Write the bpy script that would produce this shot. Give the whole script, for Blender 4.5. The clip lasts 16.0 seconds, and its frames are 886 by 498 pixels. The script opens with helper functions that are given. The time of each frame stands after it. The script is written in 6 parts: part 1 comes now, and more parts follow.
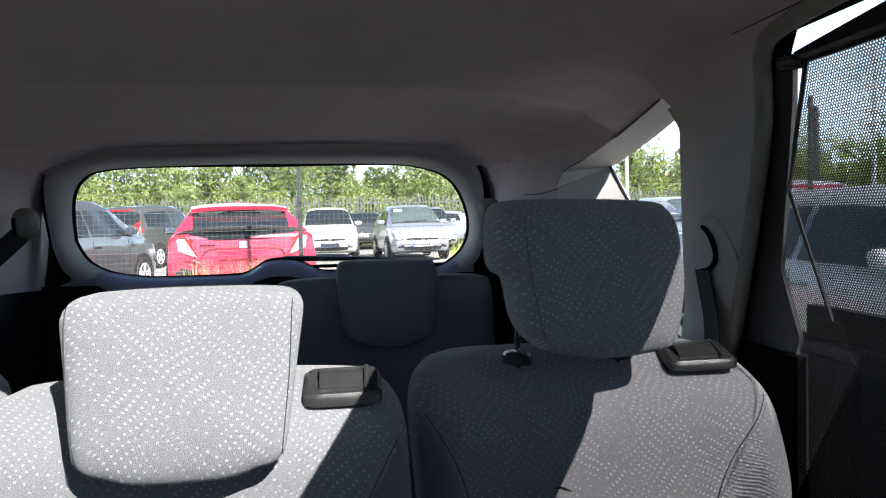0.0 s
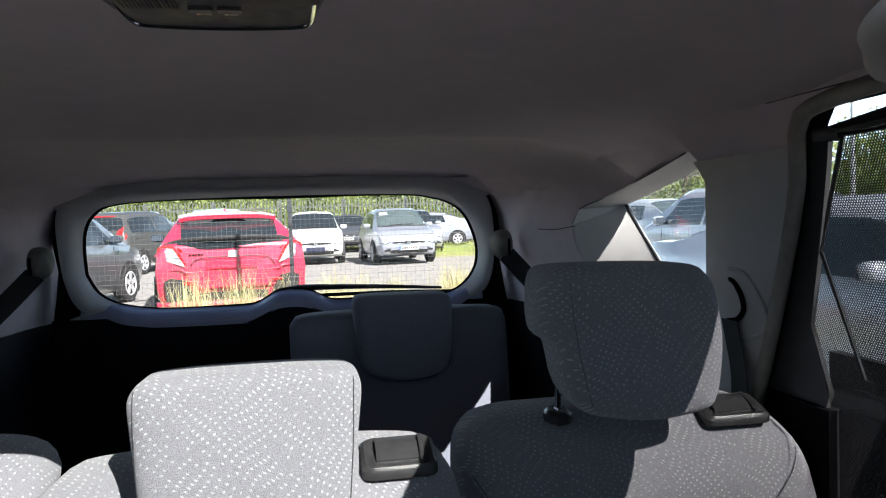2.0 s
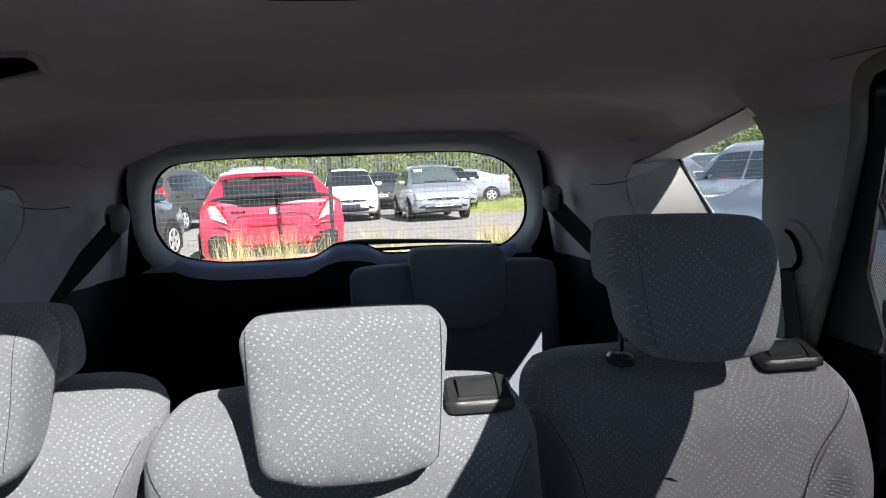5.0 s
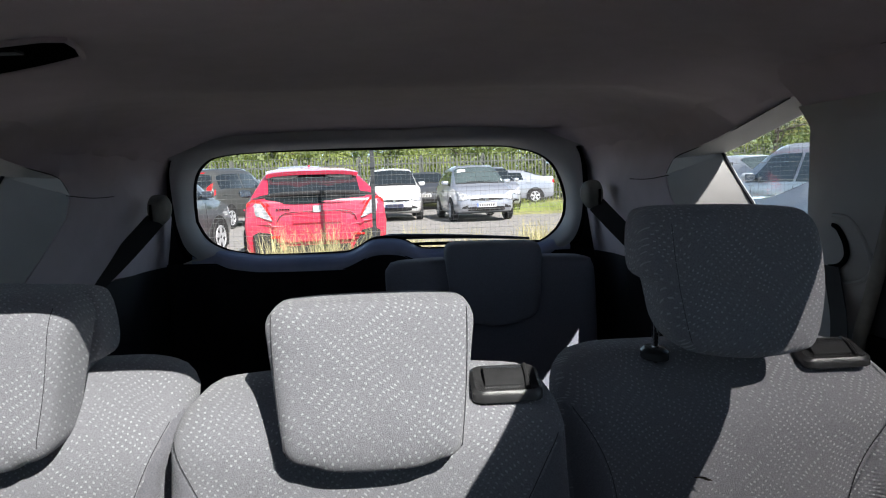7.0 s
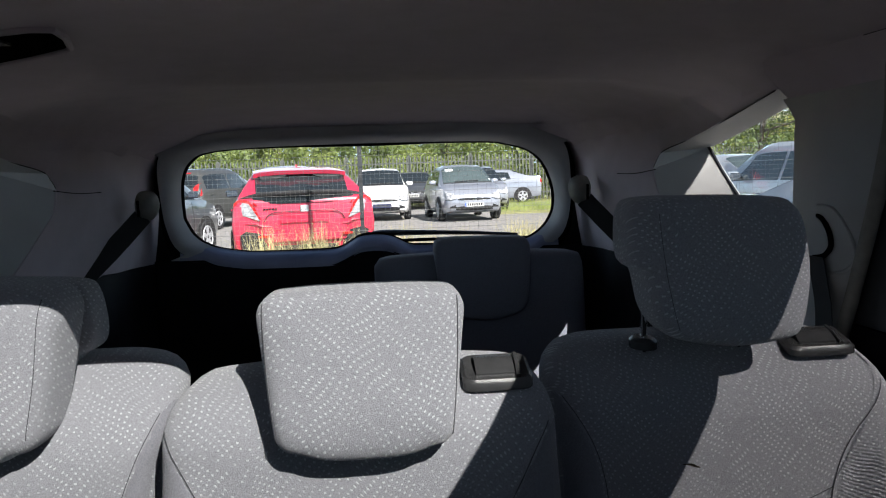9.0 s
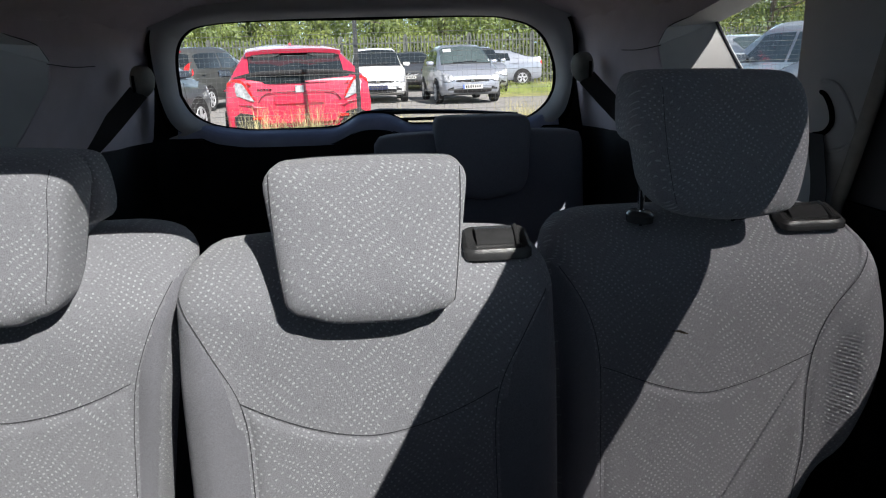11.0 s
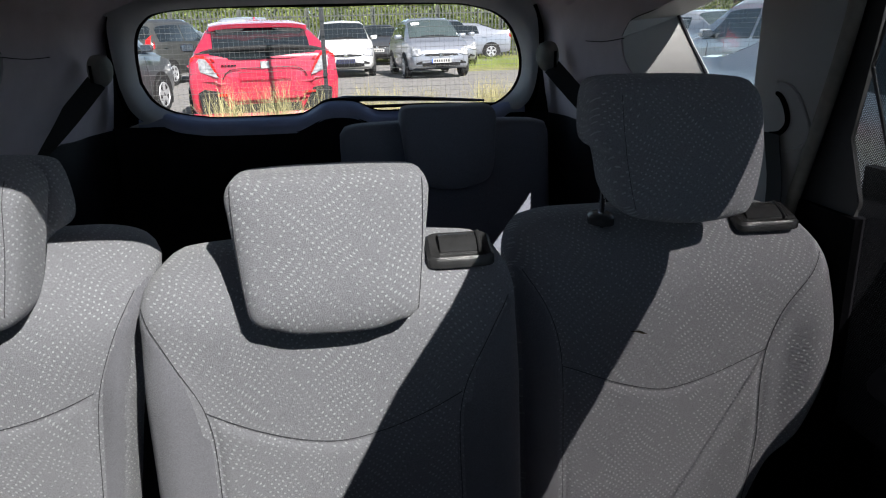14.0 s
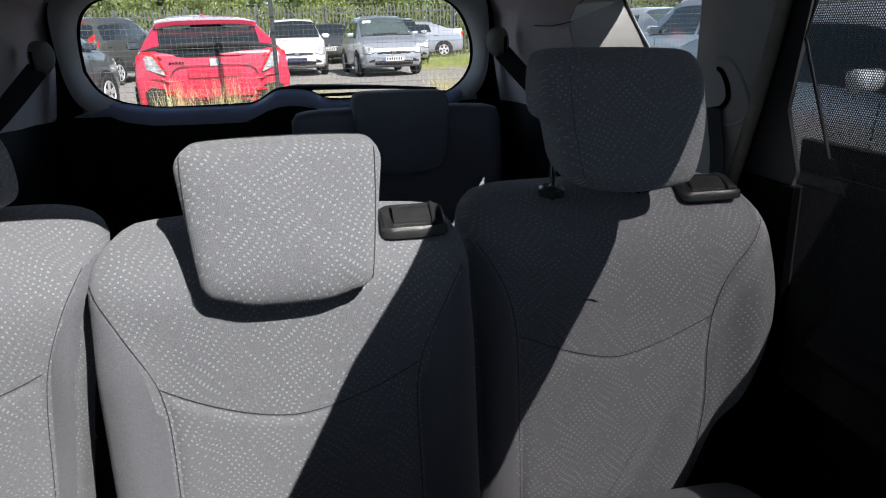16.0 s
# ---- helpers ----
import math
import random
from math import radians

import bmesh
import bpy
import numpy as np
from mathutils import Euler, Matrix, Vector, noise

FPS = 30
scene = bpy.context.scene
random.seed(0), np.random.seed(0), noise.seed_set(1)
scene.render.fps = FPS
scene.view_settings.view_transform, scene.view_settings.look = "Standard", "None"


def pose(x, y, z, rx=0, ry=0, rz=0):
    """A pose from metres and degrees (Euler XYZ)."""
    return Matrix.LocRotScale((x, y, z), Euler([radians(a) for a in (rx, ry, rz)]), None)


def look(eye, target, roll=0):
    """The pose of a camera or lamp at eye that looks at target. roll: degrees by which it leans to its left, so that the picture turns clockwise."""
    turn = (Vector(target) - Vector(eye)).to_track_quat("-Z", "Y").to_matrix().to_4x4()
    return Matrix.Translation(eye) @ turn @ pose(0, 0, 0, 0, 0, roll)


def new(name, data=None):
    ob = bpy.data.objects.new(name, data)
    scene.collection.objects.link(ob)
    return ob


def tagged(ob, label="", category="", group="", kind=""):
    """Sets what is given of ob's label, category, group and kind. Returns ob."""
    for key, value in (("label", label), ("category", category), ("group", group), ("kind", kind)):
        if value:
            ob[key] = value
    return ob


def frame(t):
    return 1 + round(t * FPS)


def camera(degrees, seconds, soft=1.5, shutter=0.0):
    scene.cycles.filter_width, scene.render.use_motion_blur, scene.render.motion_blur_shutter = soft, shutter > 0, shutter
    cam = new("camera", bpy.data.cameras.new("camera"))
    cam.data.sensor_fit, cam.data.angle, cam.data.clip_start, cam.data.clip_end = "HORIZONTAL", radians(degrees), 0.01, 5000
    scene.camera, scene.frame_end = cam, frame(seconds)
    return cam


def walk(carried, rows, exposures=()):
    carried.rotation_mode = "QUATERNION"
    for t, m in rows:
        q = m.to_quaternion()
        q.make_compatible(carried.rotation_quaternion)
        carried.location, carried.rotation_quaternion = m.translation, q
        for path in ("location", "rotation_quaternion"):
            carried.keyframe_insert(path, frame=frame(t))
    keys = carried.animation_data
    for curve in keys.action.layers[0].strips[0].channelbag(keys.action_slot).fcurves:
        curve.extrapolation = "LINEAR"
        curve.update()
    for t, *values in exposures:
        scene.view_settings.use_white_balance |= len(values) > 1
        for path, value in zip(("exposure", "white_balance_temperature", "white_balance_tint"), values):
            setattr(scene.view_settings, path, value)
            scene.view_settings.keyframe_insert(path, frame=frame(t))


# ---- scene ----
cam = camera(64.0, 16.0, soft=1.15)
PATH = [
    (0, (0.176, 0.005, 1.324), (0.47, 1.981, 1.238), -1.5),
    (0.5, (0.141, 0.025, 1.403), (0.415, 2.004, 1.32), -1.3),
    (1, (0.129, 0.015, 1.409), (0.535, 1.972, 1.327), -1.5),
    (1.5, (0.109, 0.014, 1.414), (0.601, 1.951, 1.323), -1.7),
    (2, (0.095, 0.003, 1.415), (0.436, 1.972, 1.327), -2.0),
    (2.5, (0.078, -0.015, 1.416), (0.268, 1.974, 1.332), -1.9),
    (3, (0.07, -0.04, 1.419), (0.275, 1.948, 1.333), -1.9),
    (3.5, (0.055, -0.051, 1.422), (0.378, 1.92, 1.311), -1.9),
    (4, (0.04, -0.063, 1.422), (0.4, 1.893, 1.214), -2.1),
    (4.5, (0.041, -0.046, 1.417), (0.437, 1.903, 1.205), -2.1),
    (5, (0.028, -0.053, 1.416), (0.272, 1.921, 1.21), -2.4),
    (5.2, (0.029, -0.058, 1.415), (0.116, 1.93, 1.216), -2.5),
    (7.5, (0.049, -0.043, 1.391), (0.193, 1.942, 1.192), -1.9),
    (8, (0.049, -0.044, 1.388), (0.209, 1.94, 1.185), -2.0),
    (10.5, (0.033, -0.066, 1.373), (0.187, 1.919, 1.18), -2.2),
    (11, (0.034, -0.07, 1.37), (0.185, 1.856, 0.852), -1.8),
    (11.5, (0.036, -0.071, 1.374), (0.188, 1.834, 0.783), -1.7),
    (12, (0.038, -0.072, 1.373), (0.208, 1.831, 0.78), -1.7),
    (12.5, (0.037, -0.074, 1.372), (0.23, 1.826, 0.78), -1.6),
    (13, (0.033, -0.065, 1.374), (0.226, 1.836, 0.786), -1.5),
    (13.5, (0.034, -0.065, 1.392), (0.235, 1.835, 0.802), -1.6),
    (14, (0.045, -0.067, 1.415), (0.275, 1.83, 0.824), -1.6),
    (14.5, (0.043, -0.074, 1.419), (0.313, 1.818, 0.828), -1.7),
    (15, (0.041, -0.072, 1.417), (0.341, 1.814, 0.821), -1.7),
    (15.5, (0.044, -0.084, 1.409), (0.371, 1.798, 0.817), -1.7),
    (16, (0.045, -0.087, 1.38), (0.395, 1.79, 0.784), -1.7),
]
EXPOSURE = [(t, s + 1.2, 6400, 13) for t, s in ((0, 0.65), (0.4, 0.52), (3.0, 0.5), (4.0, 0.3), (5.2, 0.25), (8.0, 0.0), (10.5, -0.02), (11.0, -0.15), (16.0, -0.22))]
walk(cam, [(t, look(eye, target, roll)) for t, eye, target, roll in PATH], EXPOSURE)

# ---- light: a clear day, sun ahead of the car and to its side ----
TO_SUN = Vector((0.53, -1.0, 1.0)).normalized()
world = bpy.data.worlds.new("sky")
scene.world = world
world.use_nodes = True
wn = world.node_tree.nodes
sky = wn.new("ShaderNodeTexSky")
sky.sky_type = "NISHITA"
sky.sun_disc = False
sky.sun_elevation = math.asin(TO_SUN.z)
sky.sun_rotation = math.atan2(TO_SUN.x, TO_SUN.y)
sky.dust_density = 0.6
wn["Background"].inputs["Strength"].default_value = 0.032
world.node_tree.links.new(sky.outputs["Color"], wn["Background"].inputs["Color"])
sun_data = bpy.data.lights.new("sun", "SUN")
sun_data.energy = 5.0
sun_data.angle = radians(0.26)
sun_data.color = (1.0, 0.965, 0.91)
sun = new("sun", sun_data)
sun.matrix_world = look(TO_SUN * 60, (0, 0, 0))


# ---- materials ----
def material(name, color, rough=0.6, metal=0.0, var=0.12, scale=30.0, bump=0.0, bump_scale=400.0, coat=0.0, spec=0.5, sheen=0.0):
    """A painted, woven or moulded surface: two scales of tone variation and a fine relief."""
    m = bpy.data.materials.new(name)
    m.use_nodes = True
    nt = m.node_tree
    b = nt.nodes["Principled BSDF"]
    b.inputs["Roughness"].default_value = rough
    b.inputs["Metallic"].default_value = metal
    b.inputs["Coat Weight"].default_value = coat
    b.inputs["Coat Roughness"].default_value = 0.04
    b.inputs["Specular IOR Level"].default_value = spec
    b.inputs["Sheen Weight"].default_value = sheen
    tc = nt.nodes.new("ShaderNodeTexCoord")
    n1 = nt.nodes.new("ShaderNodeTexNoise")
    n1.inputs["Scale"].default_value = scale
    n1.inputs["Detail"].default_value = 6
    nt.links.new(tc.outputs["Object"], n1.inputs["Vector"])
    ramp = nt.nodes.new("ShaderNodeValToRGB")
    lo = [max(0.0, c * (1 - var)) for c in color]
    hi = [min(1.0, c * (1 + var)) for c in color]
    ramp.color_ramp.elements[0].position, ramp.color_ramp.elements[1].position = 0.3, 0.7
    ramp.color_ramp.elements[0].color, ramp.color_ramp.elements[1].color = (*lo, 1), (*hi, 1)
    nt.links.new(n1.outputs["Fac"], ramp.inputs["Fac"])
    nt.links.new(ramp.outputs["Color"], b.inputs["Base Color"])
    if bump:
        n2 = nt.nodes.new("ShaderNodeTexNoise")
        n2.inputs["Scale"].default_value = bump_scale
        n2.inputs["Detail"].default_value = 3
        nt.links.new(tc.outputs["Object"], n2.inputs["Vector"])
        bp = nt.nodes.new("ShaderNodeBump")
        bp.inputs["Strength"].default_value = bump
        bp.inputs["Distance"].default_value = 0.002
        nt.links.new(n2.outputs["Fac"], bp.inputs["Height"])
        nt.links.new(bp.outputs["Normal"], b.inputs["Normal"])
    return m


def math_node(nt, op, a, b=None, c=None):
    n = nt.nodes.new("ShaderNodeMath")
    n.operation = op
    for i, v in enumerate((a, b, c)):
        if v is None:
            continue
        if isinstance(v, (int, float)):
            n.inputs[i].default_value = v
        else:
            nt.links.new(v, n.inputs[i])
    return n.outputs[0]


def dotted_fabric(name, base, dots):
    """Woven seat cloth with small pale flecks that run in waving rows and fade in and out."""
    m = material(name, base, rough=0.92, var=0.23, scale=620, bump=0.65, bump_scale=1100, sheen=0.25, spec=0.2)
    nt = m.node_tree
    b = nt.nodes["Principled BSDF"]
    tc = nt.nodes.new("ShaderNodeTexCoord")
    sep = nt.nodes.new("ShaderNodeSeparateXYZ")
    nt.links.new(tc.outputs["Object"], sep.inputs[0])
    mul = lambda p, q: math_node(nt, "MULTIPLY", p, q)
    add = lambda p, q: math_node(nt, "ADD", p, q)
    wave = lambda p, period, phase=0.0: math_node(nt, "SINE", math_node(nt, "MULTIPLY_ADD", p, math.tau / period, phase))
    ax = add(sep.outputs["X"], mul(sep.outputs["Y"], 0.5))
    az = add(sep.outputs["Z"], mul(sep.outputs["Y"], 0.45))
    # rows and columns bend in crossing waves
    fan = wave(add(ax, mul(wave(az, 0.19, 0.7), 0.013)), 0.083, 0.6)
    px = add(ax, add(mul(wave(az, 0.125, 0.4), 0.0052), mul(wave(add(az, ax), 0.055), 0.0008)))
    pz = add(az, add(mul(fan, 0.0062), mul(wave(ax, 0.21, 1.1), 0.007)))
    ux = mul(px, 1 / 0.0104)
    uz = mul(pz, 1 / 0.0061)
    row = math_node(nt, "FLOOR", uz)
    shift = mul(math_node(nt, "FLOORED_MODULO", row, 2.0), 0.5)
    ux = add(ux, shift)
    fx = math_node(nt, "ABSOLUTE", math_node(nt, "SUBTRACT", math_node(nt, "FRACT", ux), 0.5))
    fz = math_node(nt, "ABSOLUTE", math_node(nt, "SUBTRACT", math_node(nt, "FRACT", uz), 0.5))
    dot = mul(math_node(nt, "LESS_THAN", fx, 0.13), math_node(nt, "LESS_THAN", fz, 0.2))
    # thinner patches keep only some of the flecks
    cell = nt.nodes.new("ShaderNodeCombineXYZ")
    nt.links.new(math_node(nt, "FLOOR", ux), cell.inputs[0])
    nt.links.new(row, cell.inputs[1])
    rnd_cell = nt.nodes.new("ShaderNodeTexWhiteNoise")
    nt.links.new(cell.outputs[0], rnd_cell.inputs["Vector"])
    thin = add(mul(wave(add(ax, mul(az, 0.35)), 0.092, 2.2), wave(add(az, mul(ax, 0.3)), 0.125, 0.9)), 0.0)
    keep = math_node(nt, "GREATER_THAN", math_node(nt, "MULTIPLY_ADD", thin, 0.5, 0.82), rnd_cell.outputs["Value"])
    fade = nt.nodes.new("ShaderNodeTexNoise")
    fade.inputs["Scale"].default_value = 22.0
    fade.inputs["Detail"].default_value = 2.0
    nt.links.new(tc.outputs["Object"], fade.inputs["Vector"])
    fr = nt.nodes.new("ShaderNodeMapRange")
    fr.inputs["From Min"].default_value, fr.inputs["From Max"].default_value = 0.4, 0.6
    fr.inputs["To Min"].default_value, fr.inputs["To Max"].default_value = 0.36, 0.72
    nt.links.new(fade.outputs["Fac"], fr.inputs["Value"])
    fac = mul(mul(dot, keep), fr.outputs["Result"])
    mix = nt.nodes.new("ShaderNodeMix")
    mix.data_type = "RGBA"
    old = b.inputs["Base Color"].links[0].from_socket
    nt.links.new(fac, mix.inputs[0])
    nt.links.new(old, mix.inputs[6])
    mix.inputs[7].default_value = (*dots, 1)
    nt.links.new(mix.outputs[2], b.inputs["Base Color"])
    return m


def clear_glass(name, tint=(0.985, 0.995, 0.99), gloss=0.008):
    """A thin pane: light passes straight through, with the weak mirror image of its faces."""
    m = bpy.data.materials.new(name)
    m.use_nodes = True
    nt = m.node_tree
    nt.nodes.clear()
    out = nt.nodes.new("ShaderNodeOutputMaterial")
    tr = nt.nodes.new("ShaderNodeBsdfTransparent")
    tr.inputs["Color"].default_value = (*tint, 1)
    gl = nt.nodes.new("ShaderNodeBsdfGlossy")
    gl.inputs["Roughness"].default_value = 0.02
    fr = nt.nodes.new("ShaderNodeFresnel")
    fr.inputs["IOR"].default_value = 1.45
    mix = nt.nodes.new("ShaderNodeMixShader")
    nt.links.new(math_node(nt, "MULTIPLY", fr.outputs[0], gloss * 10), mix.inputs[0])
    nt.links.new(tr.outputs[0], mix.inputs[1])
    nt.links.new(gl.outputs[0], mix.inputs[2])
    nt.links.new(mix.outputs[0], out.inputs[0])
    return m


def mesh_cloth(name, color, pitch=0.0044, hole=0.29, rise=0.72):
    """Open net of a sun shade: dark threads with see-through holes in a diamond lattice."""
    m = material(name, color, rough=0.8, var=0.1, scale=50)
    nt = m.node_tree
    b = nt.nodes["Principled BSDF"]
    out = nt.nodes["Material Output"]
    tc = nt.nodes.new("ShaderNodeTexCoord")
    sep = nt.nodes.new("ShaderNodeSeparateXYZ")
    nt.links.new(tc.outputs["Object"], sep.inputs[0])
    uy = math_node(nt, "MULTIPLY", sep.outputs["Y"], 1 / pitch)
    uz = math_node(nt, "MULTIPLY", sep.outputs["Z"], 1 / (pitch * rise))
    odd = math_node(nt, "MULTIPLY", math_node(nt, "MODULO", math_node(nt, "FLOOR", uz), 2.0), 0.5)
    fy = math_node(nt, "SUBTRACT", math_node(nt, "FRACT", math_node(nt, "ADD", uy, odd)), 0.5)
    fz = math_node(nt, "MULTIPLY", math_node(nt, "SUBTRACT", math_node(nt, "FRACT", uz), 0.5), rise)
    far = math_node(nt, "ADD", math_node(nt, "MULTIPLY", fy, fy), math_node(nt, "MULTIPLY", fz, fz))
    soft = nt.nodes.new("ShaderNodeMapRange")
    soft.inputs["From Min"].default_value, soft.inputs["From Max"].default_value = (hole + 0.1) ** 2, (hole - 0.13) ** 2
    soft.inputs["To Min"].default_value, soft.inputs["To Max"].default_value = 0.07, 0.92
    nt.links.new(far, soft.inputs["Value"])
    fac = soft.outputs["Result"]
    tr = nt.nodes.new("ShaderNodeBsdfTransparent")
    mix = nt.nodes.new("ShaderNodeMixShader")
    nt.links.new(fac, mix.inputs[0])
    nt.links.new(b.outputs[0], mix.inputs[1])
    nt.links.new(tr.outputs[0], mix.inputs[2])
    nt.links.new(mix.outputs[0], out.inputs["Surface"])
    return m


FABRIC = dotted_fabric("seat cloth", (0.243, 0.243, 0.262), (0.55, 0.57, 0.58))
PLAIN = material("bolster cloth", (0.184, 0.183, 0.203), rough=0.95, var=0.24, scale=650, bump=0.6, bump_scale=1500, sheen=0.3, spec=0.15)
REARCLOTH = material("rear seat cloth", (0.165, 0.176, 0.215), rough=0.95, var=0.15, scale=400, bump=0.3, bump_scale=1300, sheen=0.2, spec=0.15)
LINER = material("headliner cloth", (0.478, 0.42, 0.45), rough=0.95, var=0.05, scale=18, bump=0.25, bump_scale=1800, sheen=0.15, spec=0.1)
TRIM = material("light grey trim", (0.37, 0.37, 0.363), rough=0.55, var=0.04, scale=14, bump=0.25, bump_scale=1500, spec=0.35)
DARKTRIM = material("dark trim", (0.010, 0.0105, 0.014), rough=0.6, var=0.2, scale=20, bump=0.2, bump_scale=1300, spec=0.2)
# pale blue tone carries the light that falls on top of the trim
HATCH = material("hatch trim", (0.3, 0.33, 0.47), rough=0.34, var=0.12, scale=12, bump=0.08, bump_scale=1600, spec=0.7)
BLACK = material("black plastic", (0.036, 0.036, 0.037), rough=0.27, var=0.2, scale=40, bump=0.2, bump_scale=900)
RUBBER = material("rubber seal", (0.008, 0.008, 0.009), rough=0.75, var=0.2, scale=60, spec=0.18)
DOORGREY = material("dark grey door frame", (0.02, 0.02, 0.021), rough=0.5, var=0.15, scale=40)
# near-black: shade of the door edge put in colour, also the tailgate seal
SEAL_AND_SHADE = material("black for edge shade and seal", (0.005, 0.005, 0.006), rough=1.0, var=0.2, scale=60, spec=0.03)
CARPET = material("carpet", (0.03, 0.03, 0.033), rough=1.0, var=0.3, scale=300, bump=0.6, bump_scale=700)
WEB = material("belt webbing", (0.02, 0.02, 0.022), rough=0.8, var=0.2, scale=400, bump=0.3, bump_scale=1200)
HANDLE = material("mid grey trim", (0.46, 0.45, 0.44), rough=0.6, var=0.05, scale=14, bump=0.25, bump_scale=1500, spec=0.3)
SURROUND = material("pale grey surround trim", (0.5, 0.5, 0.5), rough=0.5, var=0.04, scale=14, bump=0.2, bump_scale=1500, spec=0.4)
DARKCLOTH = material("dark cloth", (0.0234, 0.0242, 0.0257), rough=0.95, var=0.3, scale=400, bump=0.3, bump_scale=900)
CHROME = material("chrome", (0.93, 0.94, 0.95), rough=0.12, metal=1.0, var=0.04, scale=30)
GLASS = clear_glass("car glass")
ROOFGLASS = clear_glass("tinted roof glass", (0.785, 0.8, 0.795))
SHADE = mesh_cloth("shade net", (0.012, 0.012, 0.013))
SEAM = material("seam thread", (0.06, 0.06, 0.065), rough=0.9, var=0.2, scale=300)


# ---- small mesh tools ----
def part(name, bm, mat, parent=None, label="", smooth=True, bevel=0.0):
    """Link a bmesh as one mesh object, under a thing where one is given."""
    if bevel:
        bmesh.ops.bevel(bm, geom=[e for e in bm.edges if e.is_manifold and e.calc_face_angle(0) > 0.6], offset=bevel, segments=2, affect="EDGES", clamp_overlap=True)
    bmesh.ops.recalc_face_normals(bm, faces=bm.faces)
    me = bpy.data.meshes.new(name)
    bm.to_mesh(me)
    bm.free()
    for p in me.polygons:
        p.use_smooth = smooth
    if smooth:
        me.set_sharp_from_angle(angle=radians(42))
    me.materials.append(mat)
    ob = new(name, me)
    if parent is not None:
        ob.parent = parent
    if label:
        ob["label"] = label
    return ob


def thing(name, label, category, group="", kind="", at=(0, 0, 0)):
    ob = new(name)
    ob.location = at
    ob.empty_display_size = 0.1
    return tagged(ob, label, category, group, kind)


def block(bm, x0, x1, y0, y1, z0, z1):
    vs = [bm.verts.new(p) for p in [(x0, y0, z0), (x1, y0, z0), (x1, y1, z0), (x0, y1, z0), (x0, y0, z1), (x1, y0, z1), (x1, y1, z1), (x0, y1, z1)]]
    for f in ((0, 3, 2, 1), (4, 5, 6, 7), (0, 1, 5, 4), (1, 2, 6, 5), (2, 3, 7, 6), (3, 0, 4, 7)):
        bm.faces.new([vs[i] for i in f])
    return bm


def grid(bm, nu, nv, f, flip=False):
    """A sheet of nu x nv quads; f(u, v) gives a place for u, v in 0..1."""
    v = [[bm.verts.new(f(i / nu, j / nv)) for j in range(nv + 1)] for i in range(nu + 1)]
    for i in range(nu):
        for j in range(nv):
            q = [v[i][j], v[i + 1][j], v[i + 1][j + 1], v[i][j + 1]]
            bm.faces.new(q[::-1] if flip else q)
    return v


def slab(bm, nu, nv, f, thick):
    """A sheet with a second one behind it (offset by the vector thick) and closed edges."""
    t = Vector(thick)
    a = grid(bm, nu, nv, f)
    b = grid(bm, nu, nv, lambda u, v: Vector(f(u, v)) + t, True)
    ring_a = [a[i][0] for i in range(nu)] + [a[nu][j] for j in range(nv)] + [a[i][nv] for i in range(nu, 0, -1)] + [a[0][j] for j in range(nv, 0, -1)]
    ring_b = [b[i][0] for i in range(nu)] + [b[nu][j] for j in range(nv)] + [b[i][nv] for i in range(nu, 0, -1)] + [b[0][j] for j in range(nv, 0, -1)]
    n = len(ring_a)
    for i in range(n):
        bm.faces.new([ring_a[i], ring_b[i], ring_b[(i + 1) % n], ring_a[(i + 1) % n]])
    return bm


def tube(bm, pts, r, seg=8, closed=False, flat=1.0, up=(0, 0, 1)):
    """A rod along pts; flat squeezes it along the second axis."""
    pts = [Vector(p) for p in pts]
    rings = []
    n = len(pts)
    for i, p in enumerate(pts):
        d = (pts[(i + 1) % n] - pts[i - 1]) if closed else (pts[min(i + 1, n - 1)] - pts[max(i - 1, 0)])
        d.normalize()
        a = d.cross(Vector(up))
        if a.length < 1e-4:
            a = d.cross(Vector((1, 0, 0)))
        a.normalize()
        b = d.cross(a)
        rr = r[i] if isinstance(r, (list, tuple)) else r
        rings.append([bm.verts.new(p + rr * (math.cos(k * math.tau / seg) * a + flat * math.sin(k * math.tau / seg) * b)) for k in range(seg)])
    for i in range(n if closed else n - 1):
        A, B = rings[i], rings[(i + 1) % n]
        for k in range(seg):
            bm.faces.new([A[k], A[(k + 1) % seg], B[(k + 1) % seg], B[k]])
    if not closed:
        bm.faces.new(rings[0][::-1])
        bm.faces.new(rings[-1])
    return bm


def smooth_line(pts, n):
    """Points along a smooth curve through pts."""
    pts = [Vector(p) for p in pts]
    out = []
    m = len(pts) - 1
    for k in range(n + 1):
        s = k / n * m
        i = min(int(s), m - 1)
        t = s - i
        p0, p1, p2, p3 = pts[max(i - 1, 0)], pts[i], pts[i + 1], pts[min(i + 2, m)]
        out.append(0.5 * ((2 * p1) + (p2 - p0) * t + (2 * p0 - 5 * p1 + 4 * p2 - p3) * t * t + (3 * p1 - p0 - 3 * p2 + p3) * t ** 3))
    return out


def step(a, b, x):
    t = min(1.0, max(0.0, (x - a) / (b - a)))
    return t * t * (3 - 2 * t)


def table(rows, x):
    """Straight-line look-up in (x, y) rows."""
    if x <= rows[0][0]:
        return rows[0][1]
    for (x0, y0), (x1, y1) in zip(rows, rows[1:]):
        if x <= x1:
            return y0 + (y1 - y0) * (x - x0) / (x1 - x0)
    return rows[-1][1]


